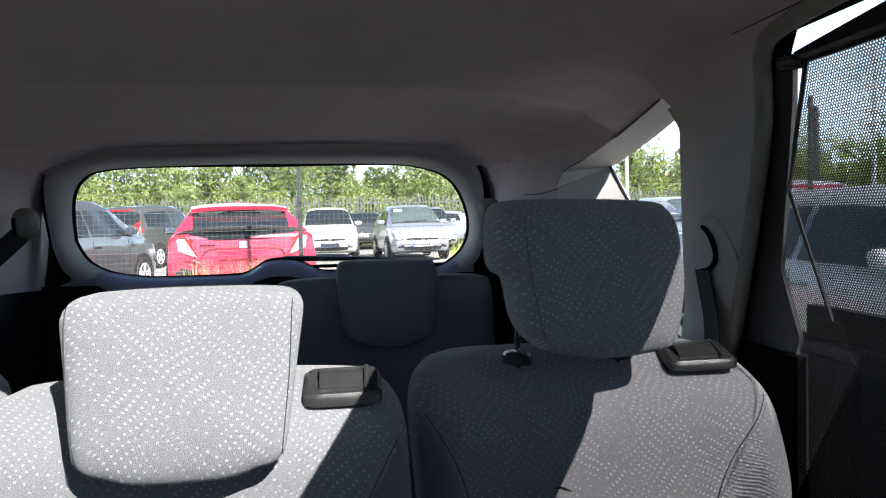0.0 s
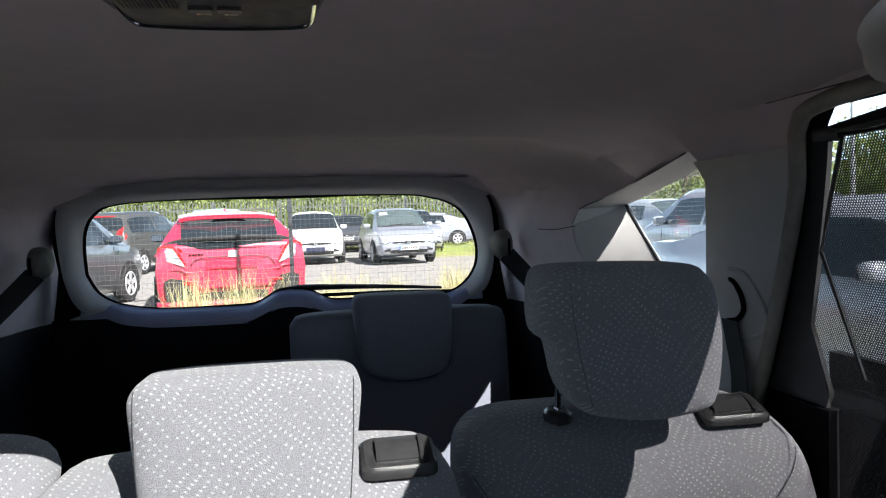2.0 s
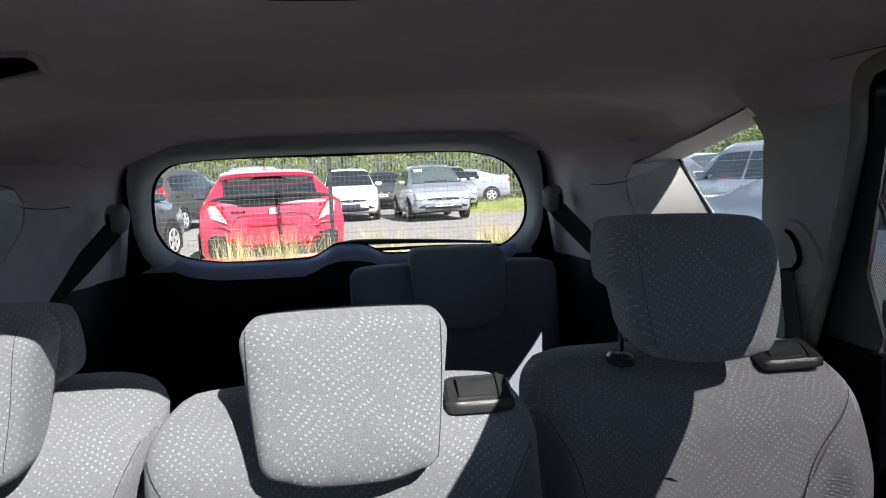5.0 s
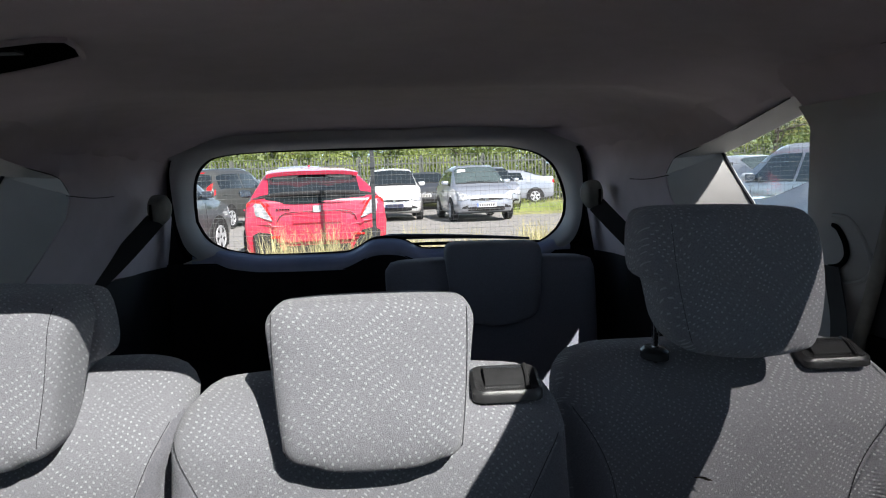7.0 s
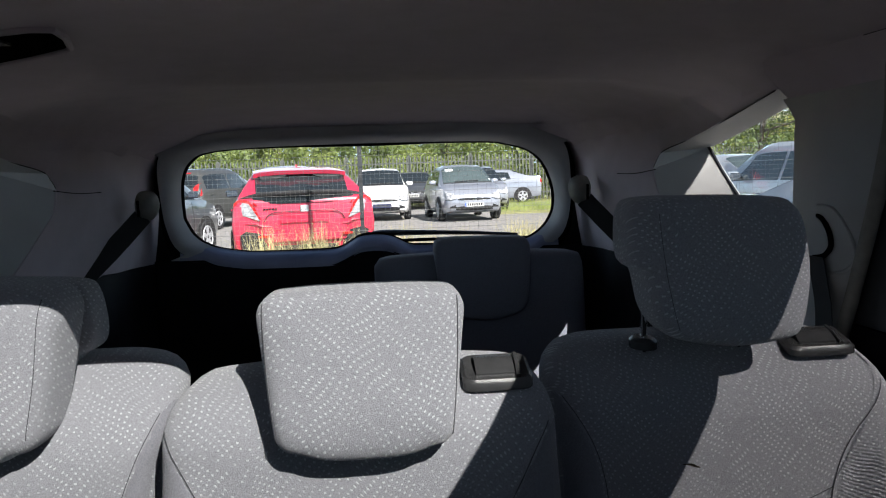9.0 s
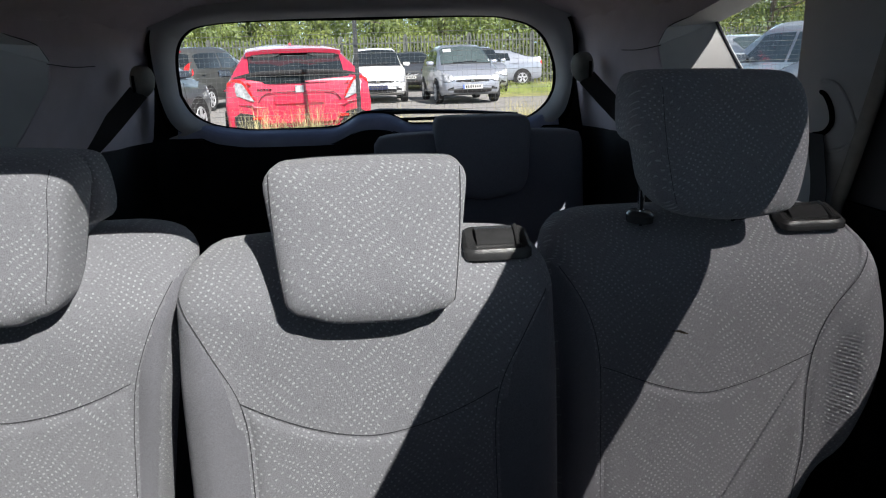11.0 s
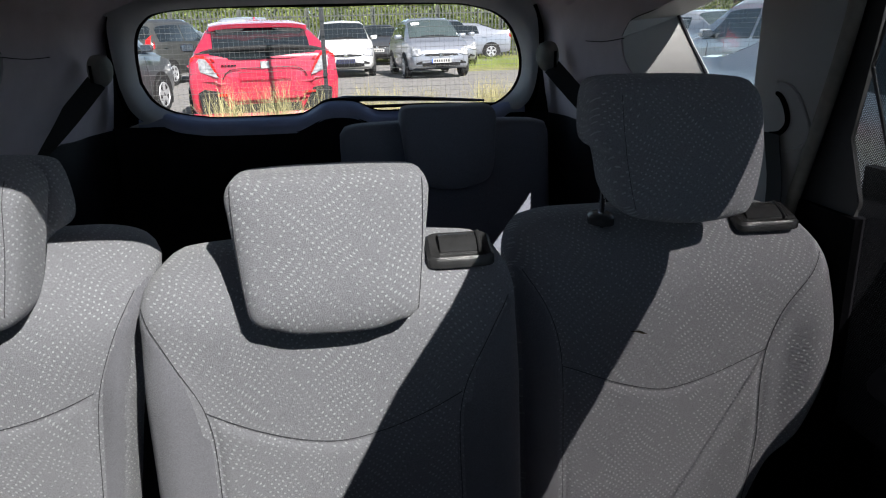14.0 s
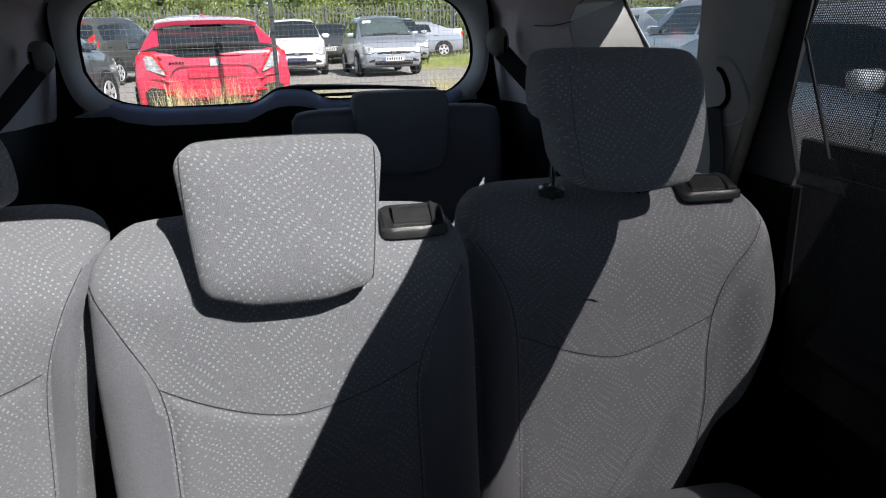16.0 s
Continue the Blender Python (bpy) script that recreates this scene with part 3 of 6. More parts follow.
def tailgate():
    g = tagged(new("wall_rear"), "closed tailgate with moulded trim round the window", "tailgate", kind="structure")
    inner, outer = glass_outline(), outer_outline()
    n = len(inner)
    # moulded surround: a convex roll from the glass edge inwards, with a black seal along its sides
    def surround(mat, name, label, pick, t0, t1, shape):
        bm = bmesh.new()
        K = 10
        for i in range(n):
            j = (i + 1) % n
            if not pick(inner[i], inner[j]):
                continue
            rows = []
            for q in (i, j):
                (xi, zi), (xo, zo) = inner[q], outer[q]
                row = []
                for k in range(K + 1):
                    t = t0 + (t1 - t0) * k / K
                    x, z = xi + (xo - xi) * t, zi + (zo - zi) * t
                    row.append((x, gate_y(z) + shape(t), z))
                rows.append(row)
            for k in range(K):
                bm.faces.new([bm.verts.new(p) for p in (rows[0][k], rows[1][k], rows[1][k + 1], rows[0][k + 1])])
        bmesh.ops.remove_doubles(bm, verts=bm.verts, dist=0.0005)
        return part(name, bm, mat, g, label)

    low = lambda a, b: (a[1] + b[1]) / 2 < 1.205 and -0.50 < (a[0] + b[0]) / 2 < 0.515
    flank = lambda a, b: not low(a, b) and abs(a[0] + b[0]) / 2 > 0.515 and (a[1] + b[1]) / 2 < 1.452
    roll = lambda t: 0.02 - 0.052 * math.sin(math.pi / 2 * min(1.0, t / 0.5)) ** 0.8
    surround(SURROUND, "upper_trim", "grey plastic trim over the rear window", lambda a, b: not low(a, b) and not flank(a, b), 0.0, 1.0, roll)
    surround(SURROUND, "side_trim", "grey plastic trim beside the rear window", flank, 0.0, 0.6, roll)
    surround(SEAL_AND_SHADE, "side_seal", "black rubber seal beside the tailgate", flank, 0.6, 1.0, lambda t: -0.03 + 0.06 * math.sin(math.pi / 2 * (t - 0.6) / 0.4))
    # satin roll under the glass, with the raised latch cover in its middle
    sill = sorted((x, z) for x, z in inner if z < 1.29)
    roll_low = [(0.022, 0.0), (0.004, -0.003), (-0.018, -0.006), (-0.034, -0.013), (-0.045, -0.023), (-0.051, -0.035), (-0.052, -0.046)]
    bm = bmesh.new()

    def lower(u, v):
        x = -0.60 + 1.2 * u
        zi = min(table(sill, x), 1.21 if abs(x) < 0.3 else 1.2)
        k = min(len(roll_low) - 2, int(v * (len(roll_low) - 1)))
        f = v * (len(roll_low) - 1) - k
        dy, dz = (roll_low[k][i] + (roll_low[k + 1][i] - roll_low[k][i]) * f for i in (0, 1))
        tuck = 0.034 * step(0.475, 0.55, abs(x - 0.008))
        return (x, gate_y(zi) + dy + tuck, zi + dz)

    grid(bm, 96, 18, lower)
    part("lower_trim", bm, HATCH, g, "satin trim with a raised middle under the window, top light in its colour")
    # steep face below the roll: its shade is put in as black
    bm = bmesh.new()
    grid(bm, 60, 8, lambda u, v: (1.13 * lower(u, 1.0)[0], lower(u, 1.0)[1] + 0.001 + 0.03 * v, lower(u, 1.0)[2] + 0.001 - 0.25 * v))
    part("apron", bm, DARKTRIM, g, "lower face of the trim, its shade painted black")
    # lower lining, below the window
    bm = bmesh.new()
    slab(bm, 16, 10, lambda u, v: (-0.84 + 1.68 * u, 2.27 - 0.03 * math.sin(math.pi * v) + 0.02 * (2 * u - 1) ** 2, 0.36 + 0.78 * v), (0, 0.05, 0))
    part("lining", bm, DARKTRIM, g, "black tailgate lining")
    # steel frame of the gate round the window
    bm = bmesh.new()
    for a, b, c, d in ((-0.86, -0.63, 0.9, 1.64), (0.63, 0.86, 0.9, 1.64), (-0.63, 0.63, 1.53, 1.64), (-0.63, -0.5, 0.9, 1.165), (0.5, 0.63, 0.9, 1.165), (-0.5, 0.5, 0.9, 1.145)):
        block(bm, a, b, 2.285, 2.32, c, d)
    part("gate_frame", bm, RUBBER, g, "dark gate frame", smooth=False)
    # black printed edge of the glass
    bm = bmesh.new()
    for i in range(n):
        j = (i + 1) % n
        q = []
        for (x, z), e in ((inner[i], 0), (inner[j], 0), (inner[j], 1), (inner[i], 1)):
            c = Vector((0.0, 0, 1.33))
            p = Vector((x, 0, z))
            d = (c - p).normalized() * (0.008 if e else -0.012)
            p += d
            q.append(bm.verts.new((p.x, gate_y(p.z) + 0.026, p.z)))
        bm.faces.new(q)
    bmesh.ops.remove_doubles(bm, verts=bm.verts, dist=0.0005)
    part("edge_print", bm, RUBBER, g, "black edge of the glass")
    bm = bmesh.new()
    grid(bm, 6, 6, lambda u, v: (-0.66 + 1.32 * u, gate_y(1.1 + 0.45 * v) + 0.03, 1.1 + 0.45 * v))
    pane = part("window_3", bm, GLASS)
    pane.visible_shadow = False
    tagged(pane, "clear rear window of the tailgate", "window", kind="structure")
    # wiper arm and blade lying on the glass
    w = thing("rear_wiper", "black rear wiper lying along the lower window edge", "wiper")
    bm = bmesh.new()
    tube(bm, smooth_line([(-0.02, gate_y(1.21) + 0.05, 1.2), (0.03, gate_y(1.21) + 0.06, 1.208), (0.12, gate_y(1.2) + 0.065, 1.207), (0.3, gate_y(1.2) + 0.06, 1.2), (0.48, gate_y(1.19) + 0.055, 1.188)], 20), [0.018] * 6 + [0.016 - 0.0007 * k for k in range(15)], 8, flat=0.7)
    part("arm", bm, BLACK, w)
    bm = bmesh.new()
    tube(bm, [(0.09, gate_y(1.18) + 0.042, 1.184), (0.3, gate_y(1.18) + 0.044, 1.183), (0.52, gate_y(1.18) + 0.042, 1.176)], 0.006, 6)
    part("blade", bm, RUBBER, w)


tailgate()


# ---- seats ----
class Cushion:
    """A padded body: an outline in the (x, z) plane, a front face that leans and bulges, a rounded edge and a depth."""

    def __init__(self, outline, centre, y0, lean, depth, p=7.0, bulge=0.0, z0=1.0, front_share=0.5, bend=None):
        self.c = Vector(centre)
        self.angles, self.radii = [], []
        pts = smooth_line([(*q, 0) for q in outline] + [(*outline[0], 0)], 240)[:-1]
        rows = sorted((math.atan2(q.y - self.c.y, q.x - self.c.x), math.hypot(q.x - self.c.x, q.y - self.c.y)) for q in pts)
        self.angles = np.array([r[0] for r in rows])
        self.radii = np.array([r[1] for r in rows])
        self.y0, self.lean, self.depth, self.p, self.bulge, self.z0 = y0, lean, depth, p, bulge, z0
        self.front_share, self.bend = front_share, bend

    def radius(self, a):
        return float(np.interp(a, self.angles, self.radii, period=math.tau))

    def base(self, x, z):
        y = self.y0 + self.lean * (z - self.z0)
        if self.bend:
            y += self.bend(x - self.c.x, z)
        return y

    def front(self, x, z):
        """y of the front face at x, z."""
        dx, dz = x - self.c.x, z - self.c.y
        rho = min(0.9999, math.hypot(dx, dz) / self.radius(math.atan2(dz, dx)))
        d = self.depth * self.front_share
        return self.base(x, z) + d * (1 - (1 - rho ** self.p) ** (1 / self.p * 2.2)) - self.bulge * (1 - rho ** 2)

    def mesh(self, nphi=96, back_bulge=0.0):
        bm = bmesh.new()
        rhos = [0.0, 0.2, 0.4, 0.55, 0.68, 0.78, 0.85, 0.9, 0.935, 0.96, 0.978, 0.99, 0.997, 0.9999]
        d1, d2 = self.depth * self.front_share, self.depth * (1 - self.front_share)
        rings = []
        for side in (0, 1):
            for r in (rhos if side == 0 else rhos[-2::-1]):
                ring = []
                for k in range(nphi):
                    a = -math.pi + math.tau * k / nphi
                    R = self.radius(a) * r
                    x, z = self.c.x + R * math.cos(a), self.c.y + R * math.sin(a)
                    e = 1 - (1 - r ** self.p) ** (1 / self.p * 2.2)
                    y = self.base(x, z) + (d1 * e - self.bulge * (1 - r * r) if side == 0 else d1 + d2 * (1 - e) + back_bulge * (1 - r * r))
                    ring.append((x, y, z))
                    if r == 0.0:
                        break
                rings.append([bm.verts.new(q) for q in ring])
        for A, B in zip(rings, rings[1:]):
            for k in range(nphi):
                l = (k + 1) % nphi
                if len(A) == 1:
                    bm.faces.new([A[0], B[l], B[k]])
                elif len(B) == 1:
                    bm.faces.new([A[k], A[l], B[0]])
                else:
                    bm.faces.new([A[k], A[l], B[l], B[k]])
        return bm

    def panel(self, xl, xr, zlo, zhi, nu=40, nv=40, lift=0.004):
        """A sewn panel lying on the front face, its edges drawn down into the seams. The bounds are functions."""
        bm = bmesh.new()

        def f(u, v):
            uu = u
            xm = self.c.x
            z = 0
            a = xl(zlo(xm)) + (xr(zlo(xm)) - xl(zlo(xm))) * uu
            z = zlo(a) + (zhi(a) - zlo(a)) * v
            x = xl(z) + (xr(z) - xl(z)) * uu
            z = zlo(x) + (zhi(x) - zlo(x)) * v
            e = min(u * (xr(z) - xl(z)), (1 - u) * (xr(z) - xl(z)), v * (zhi(x) - zlo(x)), 1e9 if zhi(x) > self.c.y + 0.9 * self.radius(math.pi / 2) else (1 - v) * (zhi(x) - zlo(x)))
            h = lift * (1 - math.exp(-e / 0.006)) * 1.4 - 0.0022
            return (x, self.front(x, z) - h, z)

        grid(bm, nu, nv, f, True)
        return bm


def rounded(hw_top, hw_bot, z_top, z_bot, r, xc=0.0, n=6, sag=0.0, crown=0.0):
    """Outline of a rounded four-sided shape."""
    pts = []
    for cx, cz, a0 in ((hw_top - r, z_top - r, 0), (-hw_top + r, z_top - r, 90), (-hw_bot + r, z_bot + r, 180), (hw_bot - r, z_bot + r, 270)):
        for k in range(n + 1):
            a = radians(a0 + 90 * k / n)
            pts.append((xc + cx + r * math.cos(a), cz + r * math.sin(a)))
        # soften the long edges
        if a0 == 0:
            pts += [(xc + hw_top * s, z_top + crown * (1 - s * s)) for s in (0.5, 0.2, -0.2, -0.5)]
        if a0 == 90:
            pts += [(xc - hw_top + (hw_top - hw_bot) * s, z_top - r + (z_bot - z_top + 2 * r) * s) for s in (0.12, 0.25, 0.4, 0.55, 0.7, 0.85, 0.95)]
        if a0 == 270:
            pts += [(xc + hw_bot + (hw_top - hw_bot) * s, z_bot + r + (z_top - z_bot - 2 * r) * s) for s in (0.05, 0.15, 0.3, 0.45, 0.6, 0.75, 0.88)]
        if a0 == 180:
            pts += [(xc + hw_bot * s, z_bot - sag * (1 - s * s)) for s in (-0.5, -0.2, 0.2, 0.5)]
    return pts


def seam_line(thing_ob, cushion, pts, n=40, r=0.0016, name="seam"):
    bm = bmesh.new()
    tube(bm, [(p.x, cushion.front(p.x, p.y) - (0.0012 if r < 0.001 else 0.0024), p.y) for p in smooth_line([(*q, 0) for q in pts], n)], r, 6)
    part(name, bm, SEAM, thing_ob)


def release_handle(parent, x0, x1, y, z, depth, tilt=0.25):
    """Black fold-down handle in a moulded bezel, set in the shoulder of a seat back."""
    w = x1 - x0
    bm = bmesh.new()

    def place(u, v, h):
        return (x0 + w * u, y + depth * v, z + tilt * depth * v + h)

    # rounded tray
    pts = rounded(0.5, 0.5, 0.5, -0.5, 0.16)
    a = [bm.verts.new(place(0.5 + px, 0.5 + pz, 0.0)) for px, pz in pts]
    b = [bm.verts.new(place(0.5 + px, 0.5 + pz, 0.009)) for px, pz in pts]
    c = [bm.verts.new(place(0.5 + px * 0.9, 0.5 + pz * 0.88, 0.013)) for px, pz in pts]
    d = [bm.verts.new(place(0.5 + px * 0.78, 0.5 + pz * 0.74, 0.011)) for px, pz in pts]
    n = len(pts)
    for A, B in ((a, b), (b, c), (c, d)):
        for i in range(n):
            bm.faces.new([A[i], A[(i + 1) % n], B[(i + 1) % n], B[i]])
    bm.faces.new(d)
    bez = part("bezel", bm, BLACK, parent, "black moulded handle bezel")
    bm = bmesh.new()
    slab(bm, 8, 8, lambda u, v: place(0.2 + 0.56 * u, 0.26 + 0.56 * v, 0.016 + 0.004 * math.sin(math.pi * v) - 0.003 * (1 - v)), (0, 0, -0.01))
    part("flap", bm, BLACK, bez, "black release flap", bevel=0.002)
    bm = bmesh.new()
    tube(bm, [place(0.8, 0.16, 0.012), place(0.81, 0.5, 0.016), place(0.82, 0.86, 0.015)], 0.0035, 8)
    part("rib", bm, BLACK, bez)


def headrest(parent, cush, label, mat=None, posts=()):
    hr = part("headrest", cush.mesh(112), mat or FABRIC, parent, label)
    for px, y, z0, z1 in posts:
        bm = bmesh.new()
        tube(bm, [(px, y, z0), (px, y - 0.006, z1)], 0.0055, 14)
        part("post", bm, CHROME, hr, "chrome headrest post")
    return hr


def guide(parent, x, y, z):
    bm = bmesh.new()
    tube(bm, [(x, y, z - 0.014), (x, y, z - 0.003), (x, y, z + 0.002)], [0.028, 0.028, 0.021], 20, flat=0.7)
    part("post_guide", bm, BLACK, parent, "black post guide")


def middle_seat():
    s = thing("middle_seat", "grey flecked cloth middle seat, upright, in sunlight", "car seat", "second row seats", at=(0, 0.82, 0.62))
    s.location = (0, 0, 0)
    o = rounded(0.248, 0.262, 1.137, 0.42, 0.062, 0.003, crown=0.005)
    bend = lambda dx, z: 0.085 * step(1.06, 1.2, z) - 0.018 * step(0.17, 0.22, abs(dx)) * step(1.06, 0.95, z)
    body = Cushion(o, (0.003, 0.82), 0.79, -0.02, 0.13, p=9, bulge=0.004, bend=bend)
    part("backrest", body.mesh(132), FABRIC, s, "flecked grey cloth")
    seam = [(0.42, 0.172), (0.76, 0.168), (0.87, 0.165), (0.925, 0.167), (0.966, 0.178), (1.006, 0.197), (1.036, 0.213), (1.065, 0.230), (1.092, 0.249)]
    edge = lambda z: (table(seam, z - 0.02) + table(seam, z) + table(seam, z + 0.02)) / 3
    rim = lambda z: 0.247 + 0.014 * (1.137 - z) / 0.717
    dip = lambda x: 0.887 + 0.058 * min(1.0, abs(x) / 0.17) ** 1.7
    part("bolster", body.panel(lambda z: 0.003 - rim(z), lambda z: min(0.0, 0.003 - edge(z)), lambda x: 0.5, lambda x: 1.088, 14, 50, 0.003), PLAIN, s, "plain grey cloth bolster")
    part("bolster", body.panel(lambda z: edge(z), lambda z: 0.003 + rim(z), lambda x: 0.5, lambda x: 1.078, 14, 50, 0.003), PLAIN, s, "plain grey cloth bolster")
    part("lower_panel", body.panel(lambda z: -edge(z) + 0.003, lambda z: edge(z), lambda x: 0.5, dip), FABRIC, s, "flecked grey cloth")
    for pts in ([(-0.17 + 0.034 * k, dip(-0.17 + 0.034 * k)) for k in range(11)], [(0.003 - edge(1.085 - 0.03 * k), 1.085 - 0.03 * k) for k in range(17)], [(edge(1.075 - 0.03 * k), 1.075 - 0.03 * k) for k in range(17)]):
        seam_line(s, body, pts, 60, 0.0006)
    h = Cushion(rounded(0.126, 0.107, 1.251, 1.068, 0.026, 0.009, sag=0.012, crown=0.003), (0.009, 1.16), 0.772, 0.30, 0.085, p=12, bulge=0.009, z0=1.16, bend=lambda dx, z: 0.009 * max(0.0, (1.13 - z) / 0.06) ** 2 - 0.008)
    hr = headrest(s, h, "flecked grey cloth headrest, lowered", posts=((-0.05, 0.84, 1.1, 1.17), (0.055, 0.84, 1.1, 1.17)))
    for sx in (-1, 1):
        seam_line(hr, h, [(0.009 + sx * 0.1165, 1.241), (0.009 + sx * 0.112, 1.165), (0.009 + sx * 0.102, 1.076)], r=0.0006)
    release_handle(s, 0.132, 0.222, 0.815, 1.113, 0.058, tilt=0.38)
    # seat squab
    sq = Cushion(rounded(0.235, 0.235, 0.25, -0.25, 0.06), (0.0, 0.0), 0, 0, 0.16, p=8)
    bm = sq.mesh(64)
    bmesh.ops.transform(bm, matrix=Matrix(((1, 0, 0, 0), (0, 0, 1, 0.56), (0, -1, 0, 0.62), (0, 0, 0, 1))), verts=bm.verts)
    part("squab", bm, PLAIN, s, "grey cloth squab")
    bm = bmesh.new()
    block(bm, -0.2, 0.2, 0.4, 0.85, 0.35, 0.5)
    part("base", bm, BLACK, s, "black seat base", bevel=0.02)
    return s


middle_seat()


def outer_seat(side, raised):
    """Side seat of the second row; side 1 stands by the door with the net, -1 across the car."""
    xc = side * (0.527 if raised else 0.508)
    dy = 0.0 if raised else -0.02
    s = thing("side_seat", "grey flecked cloth side seat with raised headrest" if raised else "grey flecked cloth side seat with lowered headrest", "car seat", "second row seats")
    up = 0.0 if side > 0 else 0.017
    inner_edge = ((-0.225, 1.122), (-0.252, 1.098), (-0.262, 1.05), (-0.256, 0.95), (-0.248, 0.7), (-0.24, 0.42)) if side > 0 else ((-0.228, 1.138), (-0.254, 1.115), (-0.258, 1.079), (-0.243, 1.02), (-0.228, 0.95), (-0.182, 0.7), (-0.15, 0.42))
    o = [(xc + side * px, pz) for px, pz in inner_edge + ((0.0, 0.4), (0.1, 0.45), (0.141, 0.571), (0.188, 0.693), (0.222, 0.745), (0.248, 0.806), (0.262, 0.85), (0.269, 0.906), (0.266, 0.99), (0.257, 1.05), (0.242, 1.086), (0.21, 1.116 + up), (0.16, 1.129 + up), (0.06, 1.131 + up), (-0.1, 1.131 + up), (-0.18, 1.130 + up))]
    bend = lambda dx, z: 0.10 * step(1.03, 1.19, z) - 0.02 * step(0.17, 0.23, abs(dx)) * step(1.05, 0.93, z)
    body = Cushion(o, (xc, 0.8), (0.893 if raised else 0.878) + dy, 0.0, 0.13, p=9, bulge=0.004, bend=bend)
    part("backrest", body.mesh(150), FABRIC, s, "flecked grey cloth")
    if side > 0:
        seam_in = [(0.42, 0.178), (0.7, 0.181), (0.882, 0.185), (0.939, 0.189), (0.985, 0.199), (1.026, 0.216), (1.057, 0.235), (1.078, 0.256)]
        seam_out = [(0.42, 0.09), (0.6, 0.135), (0.75, 0.148), (0.857, 0.142), (0.915, 0.145), (0.952, 0.154), (0.988, 0.171), (1.018, 0.193), (1.05, 0.226), (1.075, 0.25)]
    else:
        seam_in = [(0.42, 0.13), (0.73, 0.158), (0.894, 0.175), (0.954, 0.186), (1.011, 0.207), (1.067, 0.231), (1.095, 0.25)]
        seam_out = [(0.42, 0.09), (0.6, 0.135), (0.75, 0.148), (0.857, 0.142), (0.915, 0.145), (0.952, 0.154), (0.988, 0.171), (1.018, 0.193), (1.05, 0.226), (1.085, 0.26)]
    soft = lambda rows, z: (table(rows, z - 0.02) + table(rows, z) + table(rows, z + 0.02)) / 3
    reach = lambda sgn, z: 0.997 * next((d / 400 for d in range(130, 20, -1) if math.hypot(d / 400, z - 0.8) < body.radius(math.atan2(z - 0.8, sgn * d / 400))), 0.1)
    low_x, high_x = (seam_in, seam_out) if side > 0 else (seam_out, seam_in)
    xl, xr = (lambda z: xc - soft(low_x, z)), (lambda z: xc + soft(high_x, z))
    dip = (lambda x: 0.863 + 0.055 * min(1.0, abs(x - 0.507) / 0.163) ** 1.5) if side > 0 else (lambda x: 0.907 + 0.05 * min(1.0, abs(x + 0.5) / 0.18) ** 1.8)
    part("bolster", body.panel(lambda z: min(xl(z) - 0.001, xc - reach(-1, z)), xl, lambda x: 0.5, lambda x: low_x[-1][0], 12, 44, 0.003), PLAIN, s, "plain grey cloth bolster")
    part("bolster", body.panel(xr, lambda z: max(xr(z) + 0.001, xc + reach(1, z)), lambda x: 0.5, lambda x: high_x[-1][0], 12, 44, 0.003), FABRIC if side > 0 else PLAIN, s, "grey cloth bolster")
    part("lower_panel", body.panel(xl, xr, lambda x: 0.5, dip), FABRIC, s, "flecked grey cloth")
    for pts in ([(xl(0.92) + (xr(0.92) - xl(0.92)) * k / 10, dip(xl(0.92) + (xr(0.92) - xl(0.92)) * k / 10)) for k in range(11)], [(xl(low_x[-1][0] - 0.01 - 0.03 * k), low_x[-1][0] - 0.01 - 0.03 * k) for k in range(16)], [(xr(high_x[-1][0] - 0.01 - 0.03 * k), high_x[-1][0] - 0.01 - 0.03 * k) for k in range(16)]):
        seam_line(s, body, pts, 60, 0.0006)
    if raised:
        hc = 0.495
        ho = [(hc + px, pz) for px, pz in ((0.126, 1.19), (0.133, 1.225), (0.135, 1.261), (0.131, 1.308), (0.118, 1.331), (0.093, 1.341), (-0.016, 1.346), (-0.098, 1.345), (-0.117, 1.33), (-0.123, 1.294), (-0.1225, 1.264), (-0.116, 1.251), (-0.104, 1.244), (-0.099, 1.22), (-0.094, 1.19), (-0.081, 1.166), (-0.055, 1.149), (0.022, 1.138), (0.098, 1.146), (0.116, 1.162))]
        h = Cushion(ho, (hc, 1.256), 0.848, 0.18, 0.11, p=9, bulge=0.008, z0=1.16)
        hr = headrest(s, h, "flecked grey cloth headrest, raised on its posts", posts=((0.42, 0.965, 1.1, 1.26), (0.567, 0.965, 1.1, 1.26)))
        seam_line(hr, h, [(hc - 0.085, 1.325), (hc - 0.083, 1.27), (hc - 0.074, 1.2), (hc - 0.066, 1.168)], r=0.0004)
        guide(s, 0.42, 0.967, 1.134)
        guide(s, 0.567, 0.967, 1.134)
        release_handle(s, 0.63, 0.732, 0.925, 1.102, 0.06, tilt=0.33)
    else:
        hc = -0.478
        h = Cushion(rounded(0.122, 0.104, 1.264, 1.06, 0.036, hc - 0.012, sag=0.01, crown=0.004), (hc - 0.012, 1.16), 0.835, 0.22, 0.12, p=8, bulge=0.008, z0=1.18)
        hr = headrest(s, h, "flecked grey cloth headrest, lowered", posts=((hc - 0.07, 0.93, 1.1, 1.2), (hc + 0.07, 0.93, 1.1, 1.2)))
